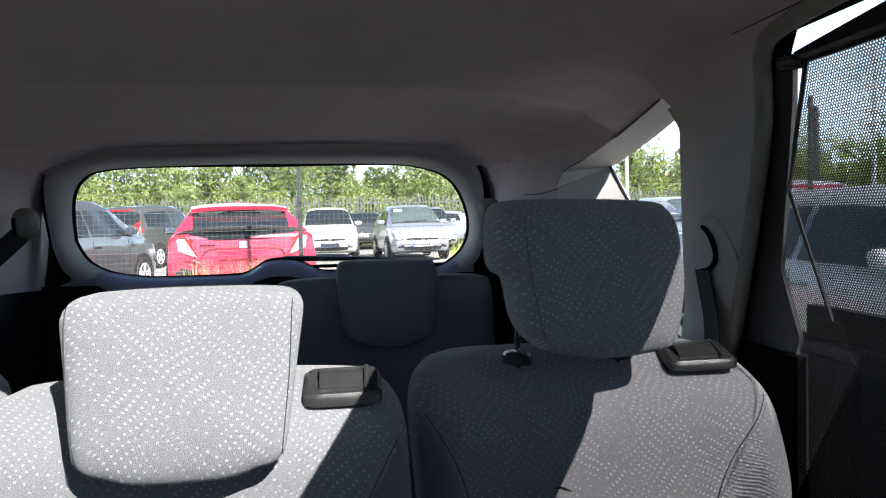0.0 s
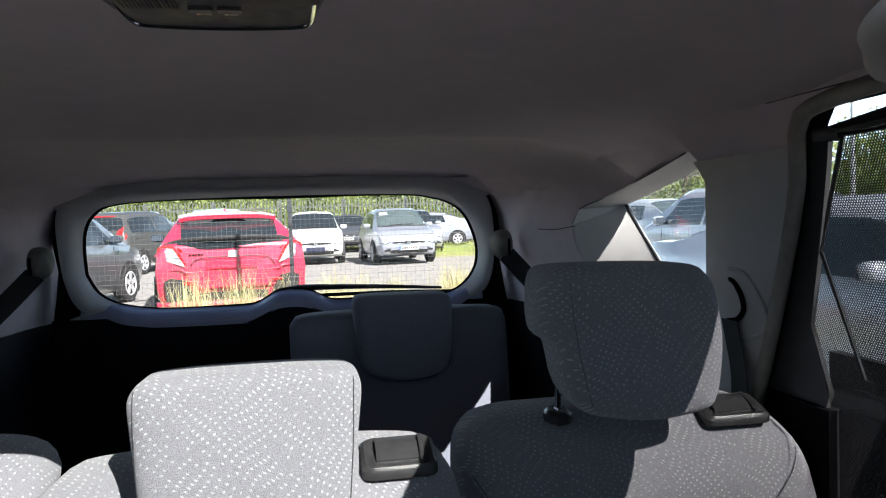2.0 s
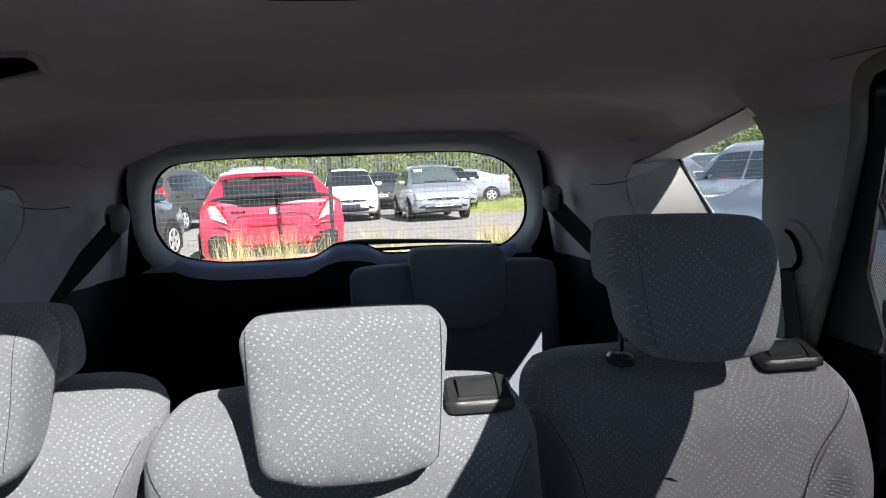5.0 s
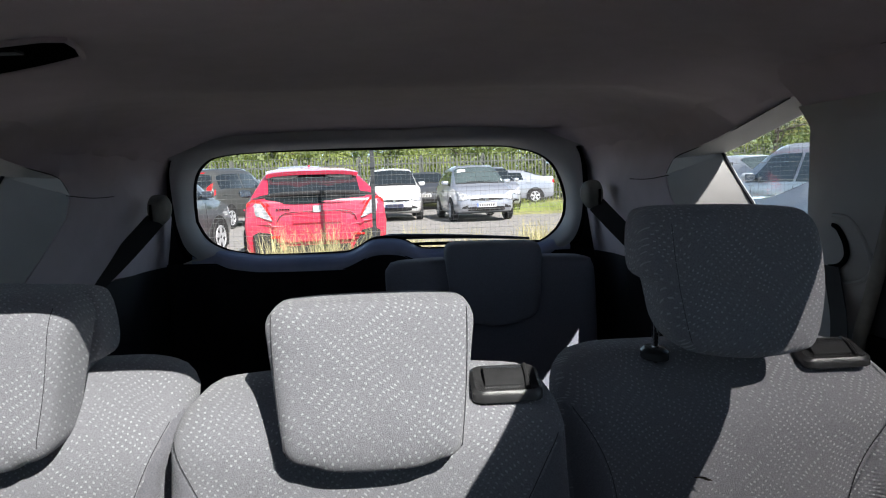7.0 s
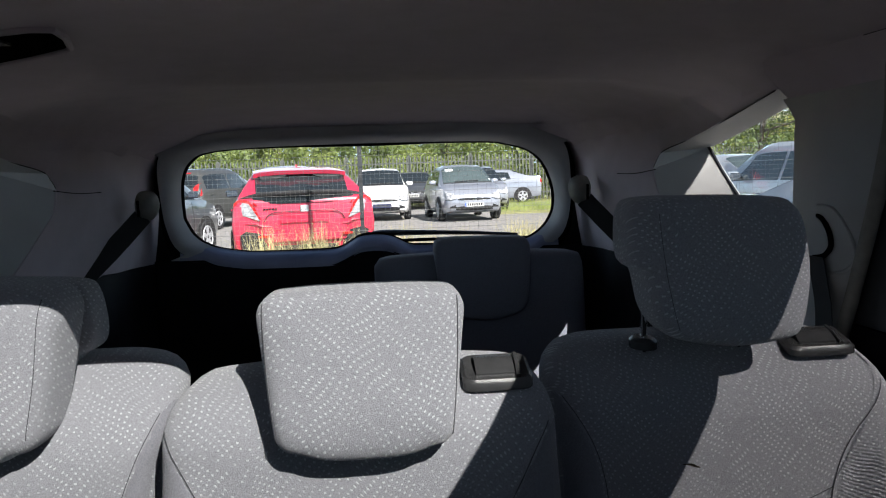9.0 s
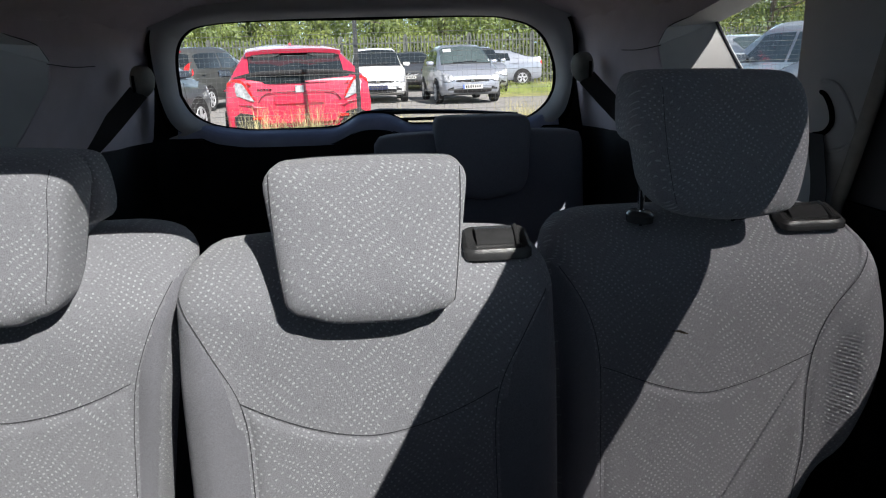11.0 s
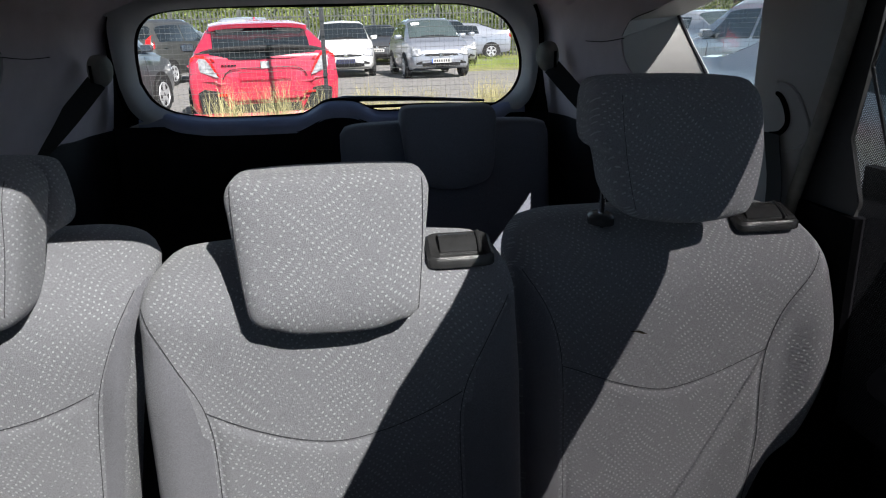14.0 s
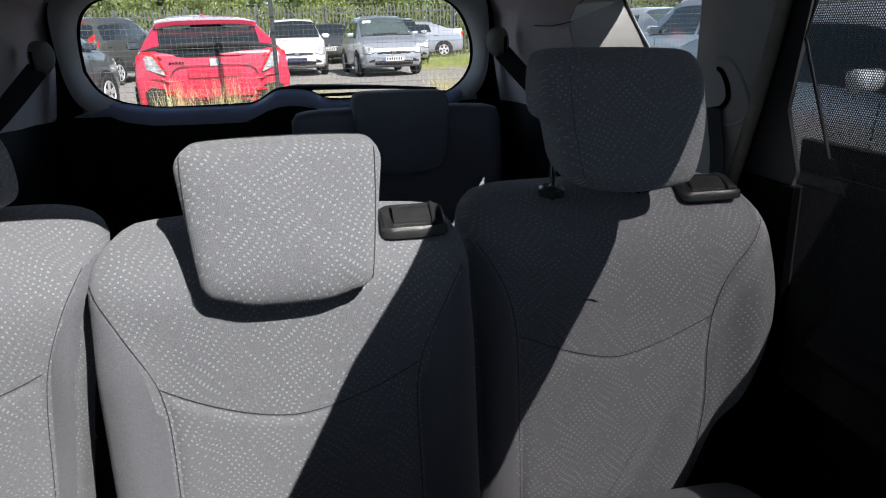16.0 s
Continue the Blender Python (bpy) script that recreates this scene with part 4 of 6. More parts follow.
        wo = [(hc + px, pz) for px, pz in ((0.05, 1.08), (0.07, 1.1), (0.082, 1.14), (0.09, 1.157), (0.106, 1.161), (0.115, 1.174), (0.116, 1.2), (0.108, 1.24), (0.09, 1.258), (0.016, 1.264), (-0.093, 1.268), (-0.118, 1.255), (-0.13, 1.23), (-0.13, 1.17), (-0.11, 1.1), (-0.06, 1.075))]
        wing = Cushion(wo, (hc, 1.18), 0.938, 0.08, 0.07, p=14, bulge=0.0, z0=1.18)
        part("wing", wing.mesh(120), FABRIC, hr, "flecked cloth side wings")
        for sx in (-1, 1):
            seam_line(hr, h, [(hc - 0.016 + sx * 0.106, 1.25), (hc - 0.016 + sx * 0.101, 1.16), (hc - 0.016 + sx * 0.092, 1.085)], r=0.0005)
    sq = Cushion(rounded(0.24, 0.24, 0.25, -0.25, 0.06), (0.0, 0.0), 0, 0, 0.16, p=8)
    bm = sq.mesh(64)
    bmesh.ops.transform(bm, matrix=Matrix(((1, 0, 0, xc), (0, 0, 1, 0.64), (0, -1, 0, 0.62), (0, 0, 0, 1))), verts=bm.verts)
    part("squab", bm, PLAIN, s, "grey cloth squab")
    bm = bmesh.new()
    block(bm, xc - 0.2, xc + 0.2, 0.5, 0.93, 0.35, 0.5)
    part("base", bm, BLACK, s, "black seat base", bevel=0.02)
    return s


outer_seat(1, True)
outer_seat(-1, False)


def third_row_seat():
    s = thing("third_row_seat", "dark shaded cloth third-row seat with its headrest up", "car seat")
    xc = 0.30
    o = [(0.006, 1.144), (0.024, 1.166), (0.1, 1.174), (0.3, 1.176), (0.5, 1.172), (0.572, 1.164), (0.586, 1.138), (0.59, 1.0), (0.59, 0.75), (0.58, 0.45), (0.3, 0.43), (0.03, 0.45), (0.01, 0.75), (0.008, 1.0)]
    body = Cushion(o, (xc, 0.82), 1.845, 0.05, 0.12, p=12, bulge=0.012)
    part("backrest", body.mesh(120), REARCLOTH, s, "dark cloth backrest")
    ho = [(xc + px, pz - 0.016) for px, pz in ((0.128, 1.15), (0.132, 1.2), (0.124, 1.226), (0.1, 1.234), (0.0, 1.236), (-0.1, 1.236), (-0.124, 1.228), (-0.13, 1.2), (-0.125, 1.14), (-0.115, 1.07), (-0.085, 1.03), (0.0, 1.012), (0.09, 1.028), (0.12, 1.065))]
    h = Cushion(ho, (xc + 0.008, 1.115), 1.80, 0.1, 0.11, p=12, bulge=0.006)
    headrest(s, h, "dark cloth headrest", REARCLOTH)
    sq = Cushion(rounded(0.27, 0.27, 0.24, -0.24, 0.06), (0.0, 0.0), 0, 0, 0.14, p=8)
    bm = sq.mesh(64)
    bmesh.ops.transform(bm, matrix=Matrix(((1, 0, 0, xc), (0, 0, 1, 1.62), (0, -1, 0, 0.6), (0, 0, 0, 1))), verts=bm.verts)
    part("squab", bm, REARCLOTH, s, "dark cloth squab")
    bm = bmesh.new()
    block(bm, xc - 0.22, xc + 0.22, 1.4, 1.84, 0.35, 0.48)
    part("base", bm, BLACK, s, "black seat base", bevel=0.02)


third_row_seat()


# ---- fittings of the cabin ----
def dome_lamp():
    lamp = thing("ceiling_lamp", "clear ribbed plastic roof lamp with two switches", "lamp")
    z = ceil_z(0, 0.67)
    pts = rounded(0.094, 0.082, 0.055, -0.055, 0.016)
    pts = [(0.014 + x, 0.66 - yy) for x, yy in pts]

    def tray(k, h):
        return [(0.014 + (x - 0.014) * k, 0.66 + (y - 0.66) * k, z + h) for x, y in pts]

    def shell_of(bm, rows):
        vs = [[bm.verts.new(p) for p in r] for r in rows]
        n = len(pts)
        for A, B in zip(vs, vs[1:]):
            for i in range(n):
                bm.faces.new([A[i], A[(i + 1) % n], B[(i + 1) % n], B[i]])
        return vs

    bm = bmesh.new()
    v = shell_of(bm, [tray(1.02, 0.004), tray(1.02, -0.002), tray(0.985, -0.004), tray(0.95, -0.001)])
    part("bezel", bm, TRIMGREY, lamp, "grey rim")
    bm = bmesh.new()
    v = shell_of(bm, [tray(0.97, 0.002), tray(0.965, -0.003), tray(0.9, -0.006), tray(0.78, -0.0065)])
    bm.faces.new(v[-1])
    part("lens", bm, LENS, lamp, "smoky ribbed lens")
    for i in range(30):
        sx = -0.075 + 0.0034 * i
        if -0.03 < sx < 0.03 or sx > 0.06:
            continue
        bm = bmesh.new()
        block(bm, 0.014 + sx - 0.0008, 0.014 + sx + 0.0008, 0.617, 0.65, z - 0.0082, z - 0.006)
        part("rib", bm, LENS, lamp, smooth=False)
    # thin chrome rod added to draw the reflection along the lens's lower edge
    bm = bmesh.new()
    tube(bm, smooth_line([(-0.068, 0.640, z - 0.004), (-0.066, 0.700, z - 0.005), (-0.05, 0.712, z - 0.006), (0.014, 0.714, z - 0.007), (0.078, 0.712, z - 0.006), (0.094, 0.700, z - 0.005), (0.099, 0.640, z - 0.004)], 30), 0.0022, 8)
    part("lens_edge_glint", bm, CHROME, lamp, "chrome rod for the glint on the lower lens edge")
    for sx in (-0.012, 0.012):
        bm = bmesh.new()
        block(bm, 0.014 + sx - 0.010, 0.014 + sx + 0.010, 0.645, 0.655, z - 0.010, z - 0.005)
        sw = part("switch", bm, TRIMGREY, lamp, "grey switch", bevel=0.002)
        bm = bmesh.new()
        block(bm, 0.014 + sx - 0.006, 0.014 + sx + 0.006, 0.664, 0.669, z - 0.0076, z - 0.0062)
        part("mark", bm, BLACK, sw, smooth=False)


TRIMGREY = material("grey lamp rim", (0.2, 0.2, 0.2), rough=0.6, var=0.08, scale=40)
LENS = material("smoky lamp lens", (0.125, 0.122, 0.132), rough=0.55, var=0.2, scale=60, spec=0.08)
dome_lamp()


def grab_handle(side):
    h = thing("grab_handle", "grey plastic grab handle on the roof rail", "grab handle", "grab handles")
    mid = 0.33
    half = [(0.672, 0.632, 1.553), (0.64, 0.605, 1.553), (0.602, 0.57, 1.555), (0.563, 0.53, 1.558), (0.537, 0.48, 1.562), (0.527, 0.42, 1.564)]
    line = half + [(0.524, mid, 1.565)] + [(x, 2 * mid - y, z) for x, y, z in half[::-1]]
    bm = bmesh.new()
    tube(bm, smooth_line([(side * x, y, z) for x, y, z in line], 60), [0.0165 + 0.0085 * step(0.6, 1.0, abs(1 - k / 30)) for k in range(61)], 16, flat=0.75)
    part("grip", bm, HANDLE, h, "grey plastic grip")
    for y in (0.638, 2 * mid - 0.638):
        bm = bmesh.new()
        tube(bm, [(side * 0.664, y, 1.55), (side * 0.676, y, 1.57)], [0.021, 0.025], 14)
        part("foot", bm, HANDLE, h)


grab_handle(1)
grab_handle(-1)


def belt_slot():
    """Recess in the headliner for the middle seat's belt: a flat plate, shade as black."""
    s = thing("belt_recess", "recess in the headliner for the middle belt, its shade painted black", "belt recess")
    bm = bmesh.new()
    pts = [(-0.376, 0.93), (-0.383, 0.985), (-0.402, 1.045), (-0.43, 1.06), (-0.52, 1.085), (-0.60, 1.085), (-0.63, 1.0), (-0.56, 0.94), (-0.467, 0.922), (-0.40, 0.918)]
    prism(bm, [(x, y, ceil_z(x, y) - 0.002) for x, y in pts], (0, 0, 0.02))
    part("pocket", bm, VOID, s, "flat black plate for the pocket's shade", smooth=False)
    bm = bmesh.new()
    tube(bm, [(x, y, ceil_z(x, y) - 0.002) for x, y in pts], 0.005, 8, closed=True)
    part("rim", bm, LINER, s, "headliner edge")
    bm = bmesh.new()
    block(bm, -0.52, -0.45, 0.95, 0.975, ceil_z(-0.48, 0.96) - 0.006, ceil_z(-0.48, 0.96) - 0.002)
    part("tongue", bm, BLACK, s, "black belt tongue", bevel=0.001)


# near-black that stands for the shade inside belt pocket and slots
VOID = material("black for recess shade", (0.004, 0.004, 0.004), rough=1.0, var=0.1, spec=0.0)
belt_slot()


def rear_belt(side):
    """Belt of the third row: guide on the rear pillar and webbing running down and forward."""
    s = thing("seat_belt", "black seat belt hanging from a grey guide on the rear pillar", "seat belt", "rear belts")
    bm = bmesh.new()
    cx, cy, cz = side * 0.588, 1.915, 1.34
    g = Cushion([(cx + side * a * 0.84, cz + b * 0.9) for a, b in ((0.0, 0.042), (0.026, 0.036), (0.038, 0.006), (0.034, -0.028), (0.014, -0.046), (-0.01, -0.046), (-0.03, -0.026), (-0.036, 0.008), (-0.024, 0.034))], (cx, cz), cy - 0.045, 0, 0.07, p=3, bulge=0.006)
    part("guide", g.mesh(48), SEALGREY, s, "grey plastic belt guide")
    # slot as a black bar on the guide, its shade in the colour
    bm = bmesh.new()
    block(bm, cx + side * 0.012 - 0.003, cx + side * 0.012 + 0.003, cy - 0.053, cy - 0.047, cz - 0.03, cz + 0.012)
    part("slot", bm, VOID, s, smooth=False)
    bm = bmesh.new()
    a, b = Vector((side * 0.596, 1.885, 1.31)), Vector((side * 0.752, 1.60, 1.10))
    line = [a.lerp(b, k / 12) + Vector((0, 0, -0.012 * math.sin(math.pi * k / 12))) for k in range(13)]
    wid = (b - a).cross(Vector((0, 1, 0))).normalized() * 0.024

    def web(u, v):
        p = line[min(12, round(u * 12))]
        return p + wid * (2 * v - 1)

    slab(bm, 12, 2, web, (side * 0.0015, 0, 0))
    part("webbing", bm, WEB, s, "black webbing")
    return s


rear_belt(1)
rear_belt(-1)


def pillar_belt(side):
    """Belt outlet of a second-row seat: curved slot with a raised rim and the webbing below it."""
    s = thing("belt_outlet", "black curved belt outlet in the grey pillar trim", "belt outlet", "belt outlets")
    arc = [(1.045, 1.300), (1.028, 1.294), (1.018, 1.275), (1.022, 1.25), (1.045, 1.232), (1.075, 1.226)]
    arc = [(y + 0.012, z) for y, z in arc]
    # slot laid on as a black strip instead of a shaded opening
    bm = bmesh.new()
    tube(bm, [(side * (wall_x(p.x, p.y) - pillar_swell(p.x, p.y) - 0.004), p.x, p.y) for p in smooth_line([(*q, 0) for q in arc], 30)], [0.002 + 0.005 * math.sin(math.pi * min(1, 0.08 + k / 30 * 1.2) * 0.8) for k in range(31)], 10, up=(1, 0, 0), flat=0.35)
    part("slot", bm, VOID, s, "black strip for the slot's shade")
    bm = bmesh.new()
    rim = [(1.05, 1.316), (1.01, 1.312), (0.994, 1.28), (1.0, 1.235), (1.03, 1.208), (1.085, 1.2)]
    tube(bm, [(side * (wall_x(p.x, p.y) - pillar_swell(p.x, p.y) - 0.003), p.x, p.y) for p in smooth_line([(*q, 0) for q in rim], 30)], 0.0035, 8)
    part("rim", bm, TRIM, s, "grey raised rim")
    bm = bmesh.new()
    slab(bm, 2, 10, lambda u, v: (side * (wall_x(1.06, 1.0 + 0.23 * v) - 0.028 - 0.012 * (1 - v)), 1.05 + 0.045 * u - 0.02 * (1 - v), 0.98 + 0.25 * v), (side * 0.0015, 0, 0))
    part("webbing", bm, WEB, s, "black webbing")


pillar_belt(1)
pillar_belt(-1)


def sun_shade(side):
    """Roll-up net hooked into the top of the door window."""
    s = thing("sun_shade", "black net sun shade drawn up over the door window", "sun shade", "sun shades")
    X = lambda z, d: side * (wall_x(0.5, z) + d + 0.008)
    # net: main field and doubled rear corner
    main = [(0.783, 1.503), (-0.1, 1.512), (-0.1, 1.1225), (0.80, 1.1225), (0.836, 1.177), (0.874, 1.349), (0.845, 1.407)]
    bm = bmesh.new()
    for d in (0.008, 0.0085):
        bm.faces.new([bm.verts.new((X(z, d), y, z)) for y, z in main])
    part("net", bm, SHADE, s, "black open net", smooth=False)
    # extra net below the shade, added only to dim low sun on the seat
    bm = bmesh.new()
    for d in (0.0095, 0.01):
        bm.faces.new([bm.verts.new((X(z, d), y, z)) for y, z in [(-0.1, 0.78), (0.897, 0.78), (0.897, 1.127), (-0.1, 1.127)]])
    part("sun_filter_net", bm, SHADE, s, "added black net below the window that dims sun on the seat", smooth=False)
    corner = [(0.873, 1.347), (0.927, 1.238), (0.912, 1.122), (0.802, 1.122), (0.835, 1.177)]
    bm = bmesh.new()
    bm.faces.new([bm.verts.new((X(z, 0.008), y, z)) for y, z in corner])
    part("corner_net", bm, SHADE2, s, "doubled net corner", smooth=False)
    bm = bmesh.new()
    tube(bm, [(X(1.506, 0.008), 0.795, 1.507), (X(1.51, 0.008), 0.4, 1.512), (X(1.51, 0.008), -0.1, 1.517)], 0.0065, 8)
    part("top_bar", bm, BLACK, s, "black top bar")
    bm = bmesh.new()
    prism(bm, [(X(z, 0.004), y, z) for y, z in [(0.792, 1.499), (-0.1, 1.499), (-0.1, 1.54), (0.6, 1.531), (0.795, 1.513)]], (side * 0.003, 0, 0))
    part("top_band", bm, RUBBER, s, "black cloth band along the top", smooth=False)
    bm = bmesh.new()
    tube(bm, [(X(z, 0.006), y, z) for y, z in [(0.783, 1.503), (0.845, 1.407), (0.874, 1.349), (0.836, 1.177)]], 0.003, 6)
    part("hem", bm, BLACK, s, "black sewn hem")
    bm = bmesh.new()
    tube(bm, [(X(1.176, 0.006), 0.836, 1.177), (X(1.176, 0.006), -0.1, 1.176)], 0.0008, 6)
    part("hem", bm, WEB, s, "black sewn hem")
    bm = bmesh.new()
    tube(bm, [(X(1.5, -0.004), 0.82, 1.504), (X(1.5, 0.008), 0.79, 1.503)], 0.010, 10)
    part("hook", bm, BLACK, s, "black hook")


SHADE2 = mesh_cloth("doubled net", (0.012, 0.012, 0.013), 0.0036, 0.24)
sun_shade(1)
sun_shade(-1)


def armrest(side):
    r = thing("door_armrest", "black padded armrest on the door lining", "armrest", "door armrests")
    bm = bmesh.new()
    slab(bm, 14, 8, lambda u, v: (side * (0.90 - 0.10 * math.sin(math.pi * v) ** 0.5), -0.1 + 0.92 * u, 0.80 + 0.10 * v + 0.03 * u), (side * 0.03, 0, 0))
    part("pad", bm, DARKTRIM, r, "black padded top")
    bm = bmesh.new()
    slab(bm, 14, 4, lambda u, v: (side * (0.895 - 0.03 * v), -0.1 + 0.9 * u, 0.66 + 0.14 * v + 0.03 * u), (side * 0.02, 0, 0))
    part("pocket", bm, DARKTRIM, r, "black door pocket")


armrest(1)
armrest(-1)


# small burn on the cloth of the side seat
def seat_mark():
    bm = bmesh.new()
    pts = smooth_line([(0.438, 0.8655, 0.977), (0.449, 0.8655, 0.976), (0.457, 0.8655, 0.973), (0.463, 0.8655, 0.971)], 12)
    tube(bm, pts, [0.0006 + 0.0014 * math.sin(math.pi * k / 12) ** 2 for k in range(13)], 6)
    tagged(part("cloth_stain", bm, STAIN), "small brown stain on the grey seat cloth", "stain")


STAIN = material("brown stain", (0.05, 0.035, 0.02), rough=0.9, var=0.4, scale=500)
seat_mark()


# ---- the car park outside ----
def lot_z(x, y):
    return 0.2 * step(4.0, 8.0, y)


ASPHALT = material("tarmac", (0.225, 0.216, 0.205), rough=0.95, var=0.32, scale=9.0, bump=0.8, bump_scale=45)
GRASSY = material("rough grass", (0.24, 0.24, 0.09), rough=0.95, var=0.5, scale=3.0, bump=0.6, bump_scale=40)
DRY = material("dry grass", (0.42, 0.38, 0.19), rough=0.9, var=0.4, scale=4.0)
FRESH = material("green grass", (0.24, 0.3, 0.08), rough=0.9, var=0.4, scale=4.0)
WIRE = material("galvanised wire", (0.17, 0.175, 0.175), rough=0.5, metal=0.3, var=0.15, scale=20)
STEEL = material("dark fence steel", (0.03, 0.032, 0.035), rough=0.5, var=0.2, scale=8)
GALV = material("weathered galvanised steel", (0.085, 0.092, 0.08), rough=0.7, metal=0.0, var=0.2, scale=5)
BARK = material("bark", (0.09, 0.07, 0.05), rough=0.95, var=0.35, scale=8, bump=0.8, bump_scale=30)


def leaf_material(name, color):
    m = material(name, color, rough=0.6, var=0.5, scale=1.6)
    nt = m.node_tree
    b = nt.nodes["Principled BSDF"]
    tr = nt.nodes.new("ShaderNodeBsdfTranslucent")
    tr.inputs["Color"].default_value = (color[0] * 1.8, color[1] * 1.7, color[2], 1)
    mix = nt.nodes.new("ShaderNodeMixShader")
    mix.inputs[0].default_value = 0.4
    nt.links.new(b.outputs[0], mix.inputs[1])
    nt.links.new(tr.outputs[0], mix.inputs[2])
    nt.links.new(mix.outputs[0], nt.nodes["Material Output"].inputs["Surface"])
    return m


LEAVES = [leaf_material("leaves", c) for c in ((0.17, 0.22, 0.08), (0.25, 0.3, 0.1), (0.31, 0.32, 0.11), (0.12, 0.165, 0.07))]

bm = bmesh.new()
xs = [-400, -120, -60, -30, -15, -8, -4, 0, 4, 8, 15, 30, 60, 120, 400]
ys = [-400, -120, -40, -10, 0, 3, 4, 4.5, 5, 5.5, 6, 6.5, 7, 7.5, 8, 10, 15, 25, 50, 120, 400]
gv = [[bm.verts.new((x, y, lot_z(x, y))) for y in ys] for x in xs]
for i in range(len(xs) - 1):
    for j in range(len(ys) - 1):
        bm.faces.new([gv[i][j], gv[i + 1][j], gv[i + 1][j + 1], gv[i][j + 1]])
tagged(part("ground", bm, ASPHALT), "worn grey tarmac of the car park", "ground", kind="structure")


def verge(name, x0, x1, y0, y1, label, seed, h=0.012):
    rnd = random.Random(seed)
    bm = bmesh.new()

    def f(u, v):
        x, y = x0 + (x1 - x0) * u, y0 + (y1 - y0) * v
        e = min(u, 1 - u, v, 1 - v) == 0
        return (x + (rnd.uniform(-0.3, 0.3) if e else 0), y + (rnd.uniform(-0.15, 0.15) if e else 0), lot_z(x, y) + (0.005 if e else h + 0.03 * rnd.random()))

    grid(bm, 30, 10, f)
    tagged(part(name, bm, GRASSY), label, "grass verge", kind="structure")


verge("ground_verge_near", -9, 13, 6.3, 8.5, "strip of rough grass along the mesh fence", 3)
verge("ground_verge_far", 3.6, 12, 21.5, 27.5, "patch of bright green grass between parked cars", 4)
verge("ground_verge_back", -30, 30, 30.3, 60, "overgrown bank behind the palisade fence", 5)


def blades(name, mat, label, count, area, height, seed, clumps=0):
    """Loose grass: bent three-sided blades."""
    rnd = random.Random(seed)
    x0, x1, y0, y1 = area
    centres = [(rnd.uniform(x0, x1), rnd.uniform(y0, y1)) for _ in range(max(clumps, 1))]
    verts, faces = [], []
    for _ in range(count):
        if clumps:
            cx, cy = rnd.choice(centres)
            x, y = rnd.gauss(cx, 0.09), rnd.gauss(cy, 0.07)
        else:
            x, y = rnd.uniform(x0, x1), rnd.uniform(y0, y1)
        z = lot_z(x, y)
        h = height * rnd.uniform(0.45, 1.0)
        a = rnd.uniform(0, math.tau)
        lean = h * rnd.uniform(0.05, 0.5)
        w = 0.0016 + 0.0022 * rnd.random()
        dx, dy = math.cos(a) * lean, math.sin(a) * lean
        wx, wy = -math.sin(a) * w, math.cos(a) * w
        n = len(verts)
        verts += [(x - wx, y - wy, z), (x + wx, y + wy, z), (x + dx * 0.35 - wx * 0.8, y + dy * 0.35 - wy * 0.8, z + h * 0.6), (x + dx * 0.35 + wx * 0.8, y + dy * 0.35 + wy * 0.8, z + h * 0.6), (x + dx, y + dy, z + h * (1 - 0.2 * lean / h))]
        faces += [(n, n + 1, n + 3, n + 2), (n + 2, n + 3, n + 4)]
    me = bpy.data.meshes.new(name)
    me.from_pydata(verts, [], faces)
    me.materials.append(mat)
    tagged(new(name, me), label, "grass", kind="stuff")


blades("dry_grass", DRY, "tall dry yellow grass at the foot of the fence", 800, (-1.3, -0.2, 7.1, 7.9), 0.9, 11, 16)
blades("dry_grass", DRY, "short dry grass at the foot of the fence", 5200, (0.0, 6.0, 7.0, 8.4), 0.6, 12, 60)
blades("dry_grass", DRY, "thin dry grass along the edge of the tarmac", 4200, (0.1, 7.5, 7.8, 10.2), 0.72, 16, 60)
blades("dry_grass", DRY, "short dry grass by the red car", 900, (-2.2, 0.1, 7.0, 8.3), 0.45, 15, 30)
blades("green_grass", FRESH, "green grass tufts under the fence", 5200, (-5.0, 7.0, 6.9, 8.4), 0.38, 13, 80)
blades("green_grass", FRESH, "bright green grass between parked cars", 7500, (3.7, 12.0, 22.0, 27.4), 0.34, 14)


